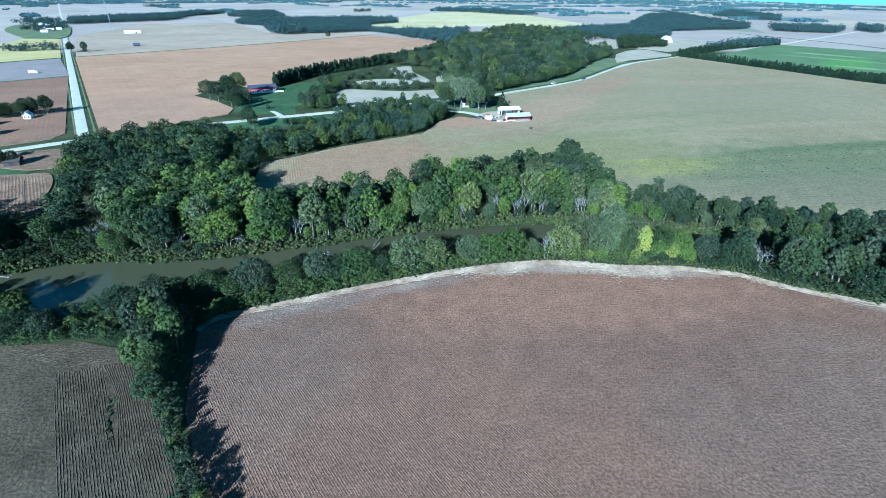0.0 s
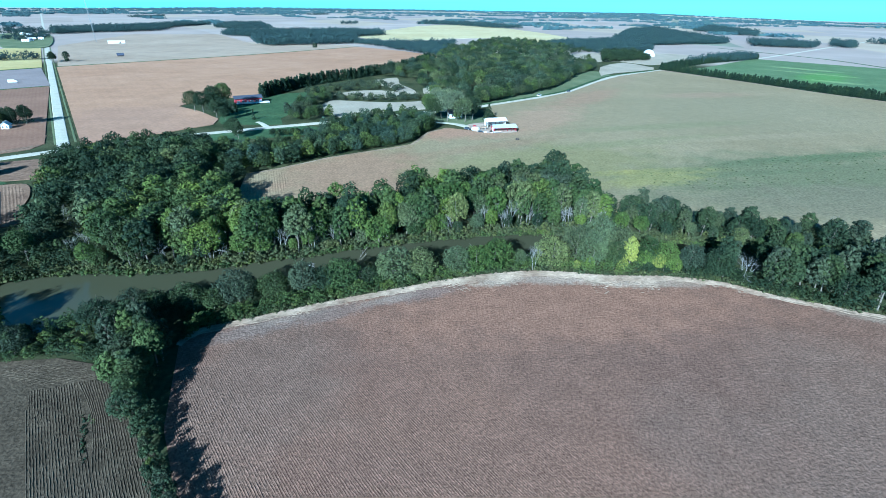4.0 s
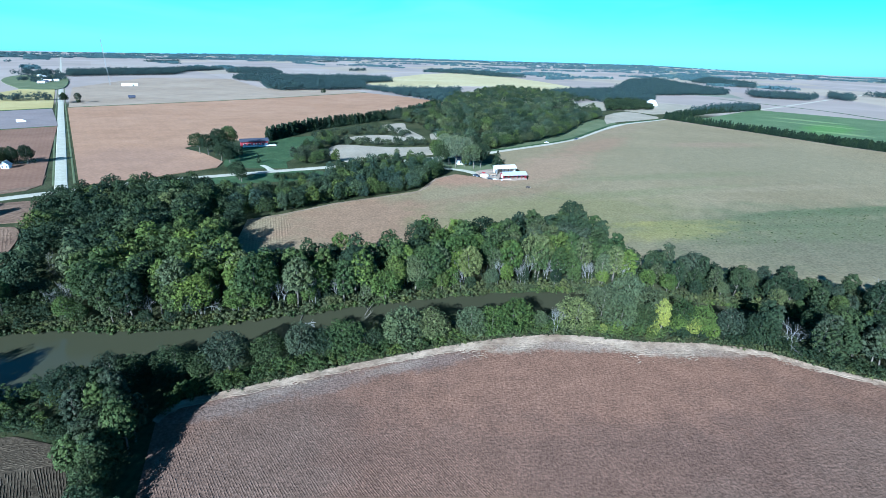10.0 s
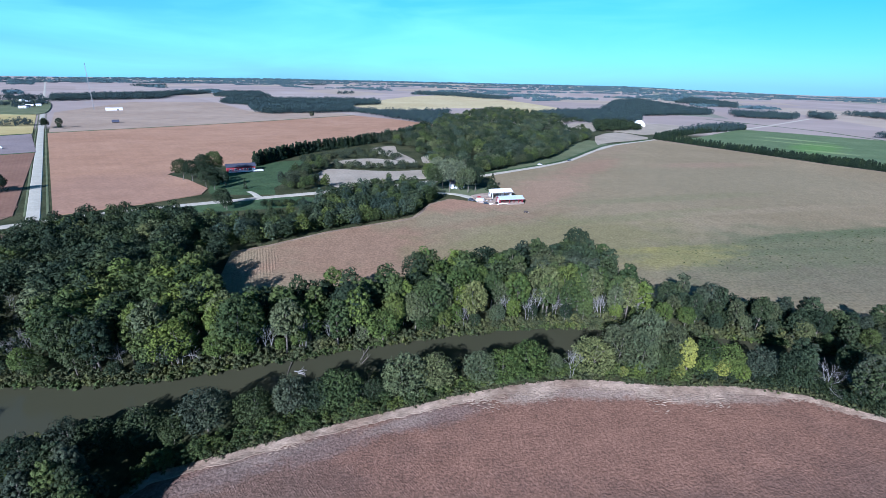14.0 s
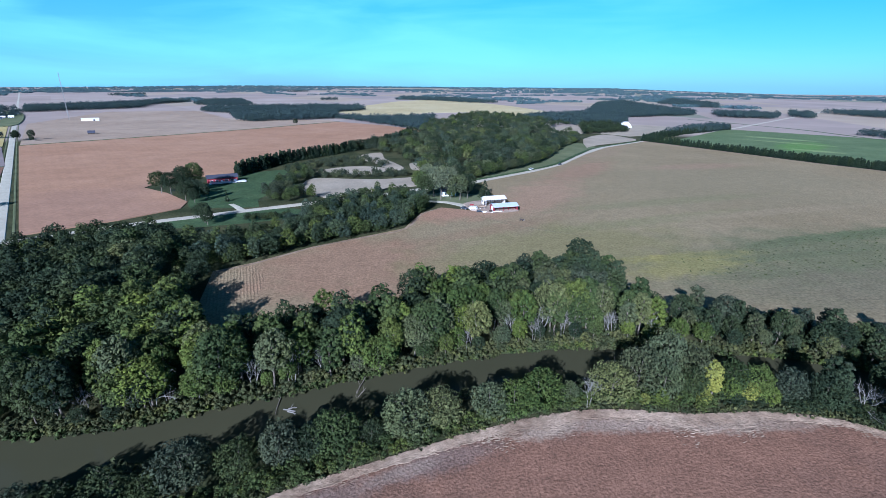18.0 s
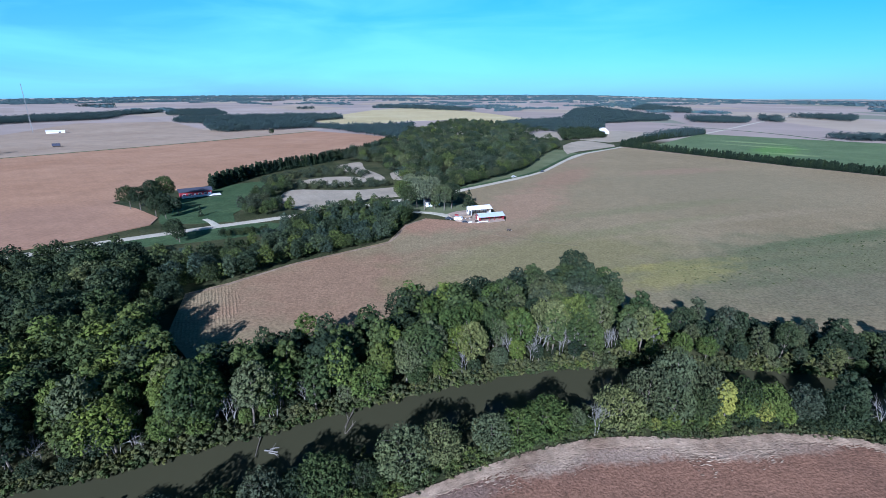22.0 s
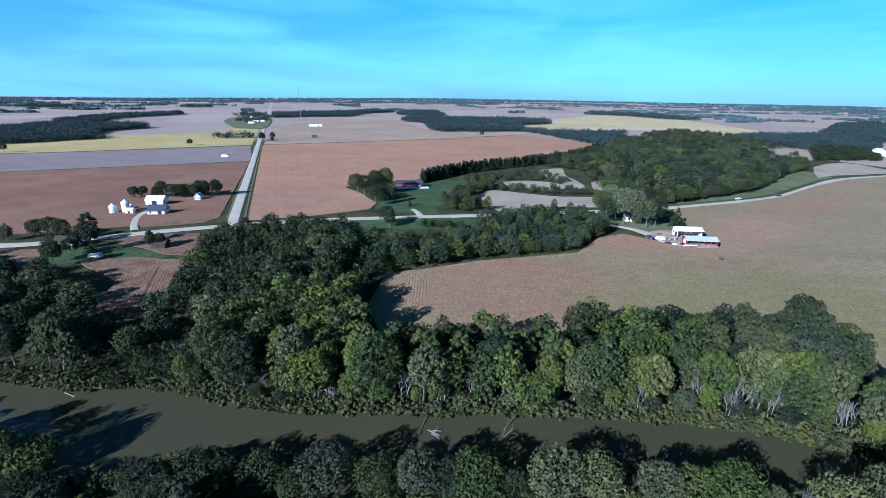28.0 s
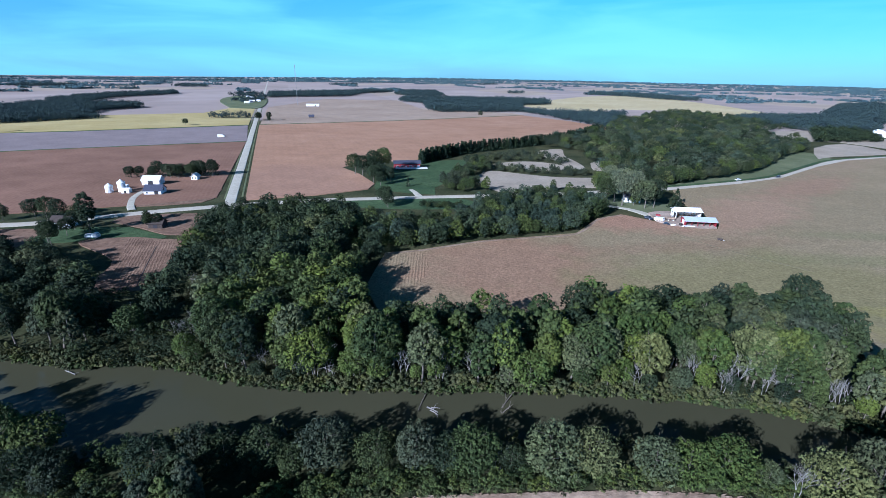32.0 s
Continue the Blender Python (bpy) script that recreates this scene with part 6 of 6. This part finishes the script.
vehicle("car", 27.5, 297, 20, 4.2, CAR_DARK, "dark car parked beside the shed")
vehicle("pickup", -211, 184.5, 20, 5.4, WHITE, "white pickup parked in the yard", 1.6, True)
vehicle("truck", -402, 478, 30, 7.0, WHITE, "white truck standing in the stubble", 3.0, True)
vehicle("car", 91, 441.5, 42, 4.6, WHITE, "white car beside the country road")
vehicle("car", 124, 467, 46, 4.6, CAR_DARK, "dark car on the country road")

root = new("farm_trailer")
part("bed", boxed((-2, -0.9, 0.7, 2, 0.9, 0.95)), TIMBER, root)
for s in (-0.9, 0.8):
    part("side_board", boxed((-2, s, 0.95, 2, s + 0.1, 1.7)), TIMBER, root)
for sx, sy in ((-1, -1), (-1, 1), (1, -1), (1, 1)):
    part("wheel", tube(bmesh.new(), (sx * 1.1, sy * 0.85, 0.4), (sx * 1.1, sy * 1.05, 0.4), 0.4, 0.4, 12), TYRE, root)
part("drawbar", tube(bmesh.new(), (2, 0, 0.75), (3.6, 0, 0.5), 0.06, 0.05, 6), GALV, root)
g = place(root, 47, 277, -25)
g.location.z += 1.0
g.scale = (0.5, 0.5, 0.6)
tagged(g, "small dark timber farm trailer standing in the corn", "trailer")

for i, (x, y, tn, col, lab) in enumerate([(30, 296, 10, WHITE, "white feed tank standing by the shed"), (34, 294.5, 40, GALV, "steel feed tank standing by the shed"), (26, 306, 0, RED, "red feed tank standing in the yard")]):
    root = new("feed_tank")
    part("drum", tube(bmesh.new(), (-1.0, 0, 0.8), (1.0, 0, 0.8), 0.6, 0.6, 14), col, root)
    for sx in (-0.7, 0.7):
        part("stand", boxed((sx - 0.1, -0.5, -0.1, sx + 0.1, 0.5, 0.4)), TIMBER, root)
    tagged(place(root, x, y, tn), lab, "tank")


def drift_log(x, y, turn, length, thick, label, boughs=3, seed=1, pitch=0.0, mat=PALE_BARK):
    g = np.random.default_rng(seed)
    root = new("fallen_log")
    part("stem", tube(tube(bmesh.new(), (-length / 2, 0, 0), (0, 0.1, 0.05), thick, thick * 0.85, 8), (0, 0.1, 0.05), (length / 2, 0, 0), thick * 0.85, thick * 0.5, 8), mat, root)
    for i in range(boughs):
        a = g.uniform(-length / 3, length / 2)
        part("bough", tube(bmesh.new(), (a, 0, 0), (a + g.uniform(0.5, 1.8), g.uniform(-1.2, 1.2), g.uniform(0.2, 1.2)), thick * 0.4, thick * 0.12, 5), mat, root)
    root.matrix_basis = pose(x, y, -1.42, 0, pitch, turn)
    return tagged(root, label, "log", "drift logs")


drift_log(-38.5, 128.5, -18, 3.0, 0.17, "pale bleached log adrift in the river", 2, 1)
drift_log(-37.8, 127.7, -24, 2.4, 0.15, "pale bleached log adrift in the river", 2, 2)
drift_log(-38.0, 129.3, 10, 1.9, 0.12, "pale bleached log adrift in the river", 2, 3)
drift_log(-41.5, 130.5, 92, 9.0, 0.16, "thin dark trunk fallen from the bank", 2, 4, -4, BARK)
drift_log(-23.5, 136, 75, 8.0, 0.18, "fallen tree with bare boughs in the water", 7, 5, -8, BARK)
drift_log(-23.2, 133, 60, 3.5, 0.12, "tangle of bare boughs in the water", 7, 6, -20, BARK)
drift_log(-126, 112.5, -8, 4.0, 0.14, "pale log lying at the bank", 1, 7)
drift_log(-89, 94, 15, 4.2, 0.16, "pale log lying at the near bank", 1, 8)

# ---- single trees round the farms ----
for x, y, v, tone, s, tall in [(7, 331, 2, "silver", 1.45, 1.15), (19, 329, 2, "grey", 1.2, 1.05), (24, 333, 0, "dark", 0.95, 1.0), (13.5, 334, 4, "mid", 0.75, 0.9), (-2, 331, 0, "dark", 1.1, 1.0), (-4, 338, 0, "mid", 1.25, 1.0), (3, 338, 2, "silver", 1.35, 1.1), (14, 362, 2, "silver", 1.1, 1.1), (-6, 356, 2, "mid", 1.1, 1.0), (0, 362, 3, "silver", 1.1, 1.0), (26, 352, 2, "dark", 1.0, 1.0)]:
    tree(x, y, v, tone, s * 1.15, "beside the farmhouse", "farmyard trees", tall=tall)
broad = tree(36, 338, 1, "needle", 0.85, "beside the open barn", "farmyard trees", source=PINE, name="spruce_tree", category="conifer")
broad.scale = (1.5, 1.5, 0.86)
for x, y, v, tone, s in [(-174, 352, 0, "dark", 0.95), (-167, 350, 2, "dark", 1.0), (-160, 352, 3, "dark", 1.0), (-155, 360, 3, "mid", 1.05), (-163, 360, 2, "dark", 0.9), (-152, 346, 4, "dark", 0.85), (-146, 340, 4, "dark", 0.8), (-150, 332, 2, "dark", 0.8), (-142, 326, 4, "dark", 0.7), (-138, 334, 5, "dark", 0.7), (-118, 281, 2, "dark", 0.75), (-115, 277, 4, "dark", 0.7)]:
    tree(x, y, v, tone, s * 1.3, "in the garden of the red house", "garden trees")
tree(-124, 329, 0, "needle", 0.75, "on the lawn of the red house", "garden trees", source=PINE, name="spruce_tree", category="conifer")
for x, y, v, tone, s in [(-298, 285, 0, "dark", 0.75), (-290, 289, 2, "dark", 0.8), (-283, 292, 3, "dark", 0.75), (-276, 295, 0, "dark", 0.8), (-271, 300, 2, "dark", 0.85), (-264, 304, 1, "dark", 0.95), (-303, 282, 2, "dark", 0.8), (-294, 296, 0, "dark", 0.95), (-280, 292, 2, "slate", 0.95), (-259, 307, 3, "dark", 0.95), (-268, 298, 0, "dark", 0.9), (-287, 296, 2, "dark", 0.85), (-268, 308, 4, "dark", 0.9)]:
    tree(x, y, v, tone, s * 0.9, "in the row behind the white barn", "farmstead trees")
tree(-219, 189.5, 6, "needle", 1.3, "tall and narrow beside the road", "homestead trees")
for x, y, v, tone, s in [(-263, 196, 2, "dark", 0.75), (-256, 197, 0, "dark", 0.8), (-247, 196, 3, "dark", 0.7), (-272, 188, 4, "grey", 0.7), (-237, 199, 2, "dark", 0.7), (-229, 190, 0, "dark", 0.6), (-224, 183, 2, "dark", 0.6), (-222, 174, 0, "slate", 0.72), (-214, 170, 3, "dark", 0.7), (-202, 204, 4, "dark", 0.6), (-198, 206, 0, "dark", 0.5)]:
    tree(x, y, v, tone, s * 1.15, "at the homestead by the road", "homestead trees")
for x, y, v, s in [(-294, 290, 4, 0.9), (-279, 300, 2, 1.0), (-272, 306, 3, 0.95), (-261, 311, 0, 1.0), (-283, 298, 0, 0.9), (-266, 302, 5, 0.8)]:
    tree(x, y, v, "dark", s * 0.78, "in the row behind the white barn", "farmstead trees")
row = np.array([(-304, 282), (-298, 285), (-293, 288), (-287, 291), (-281, 293), (-276, 296), (-271, 300), (-266, 303), (-261, 307), (-283, 296), (-272, 304), (-264, 308)])
wood("row_brush", np.concatenate([row, row + (2.5, 1.5)]) + rng.uniform(-1, 1, (24, 2)), THICK, LEAF["dark"], "dark bushes under the trees behind the barn", rng, (0.3, 0.5), "brush")
home = np.array([(-263, 195), (-256, 196), (-247, 195), (-238, 197), (-229, 189), (-221, 188), (-218, 190), (-272, 188), (-252, 194), (-243, 197)])
wood("homestead_brush", home + rng.uniform(-1.5, 1.5, home.shape), THICK, LEAF["dark"], "dark bushes under the homestead trees", rng, (0.3, 0.52), "brush")
tree(-201, 203, 6, "dark", 0.62, "beside the old shed", "homestead trees")


def clutter(name, x, y, turn, z, bits, label, category):
    root = new(name)
    for kind, mat, size in bits:
        part(kind, boxed(size), mat, root)
    g = place(root, x, y, turn)
    g.location.z += z
    tagged(g, label, category)


clutter("hay_wagon", 29.5, 304, 15, 1.06, [("bed", TIMBER, (-2.2, -1.0, 0.6, 2.2, 1.0, 0.8)), ("load", STRAW, (-2.0, -0.9, 0.8, 2.0, 0.9, 1.7)), ("axle", GALV, (-1.4, -1.0, 0.1, -1.1, 1.0, 0.6)), ("axle", GALV, (1.1, -1.0, 0.1, 1.4, 1.0, 0.6))], "timber hay wagon loaded with straw in the yard", "wagon")
clutter("pallet_stack", 33.5, 296.5, 40, 1.06, [("pallet", TIMBER, (-0.7, -0.6, 0.16 * i, 0.7, 0.6, 0.16 * i + 0.13)) for i in range(6)], "stack of weathered timber pallets by the shed", "pallets")
clutter("gate_panel", 31, 309, 70, 1.06, [("rail", WHITE, (-2.4, -0.04, 0.3 + 0.3 * i, 2.4, 0.04, 0.4 + 0.3 * i)) for i in range(4)] + [("post", WHITE, (s, -0.07, 0, s + 0.14, 0.07, 1.5)) for s in (-2.5, 2.36)], "white painted gate panel in the barn yard", "gate")
clutter("feed_bunk", 37, 294.6, 12, 1.06, [("trough", GALV, (-2.6, -0.5, 0.4, 2.6, 0.5, 0.7)), ("leg", TIMBER, (-2.3, -0.4, 0, -2.1, 0.4, 0.4)), ("leg", TIMBER, (2.1, -0.4, 0, 2.3, 0.4, 0.4))], "long steel feed trough before the cattle shed", "trough")
clutter("water_tank", 24.5, 312, 0, 0.1, [("tank", RED, (-1.1, -0.8, 0.3, 1.1, 0.8, 1.5)), ("skid", TIMBER, (-1.2, -0.7, 0, 1.2, -0.5, 0.3)), ("skid", TIMBER, (-1.2, 0.5, 0, 1.2, 0.7, 0.3))], "red tank on timber skids beside the drive", "tank")
tree(-211, 894, 0, "dark", 0.95, "standing alone between two fields", "lone trees")
tree(-528, 557, 2, "dark", 0.8, "standing alone in the golden field", "lone trees")
tree(-640, 408, 0, "dark", 0.9, "standing alone between two fields", "lone trees")
for x, y, v, s in [(-488, 652, 0, 1.0), (-494, 660, 2, 0.95), (-478, 664, 3, 0.9), (-499, 668, 1, 0.9), (-470, 652, 4, 0.7)]:
    tree(x, y, v, "dark", s, "beside the gravel road", "roadside trees")
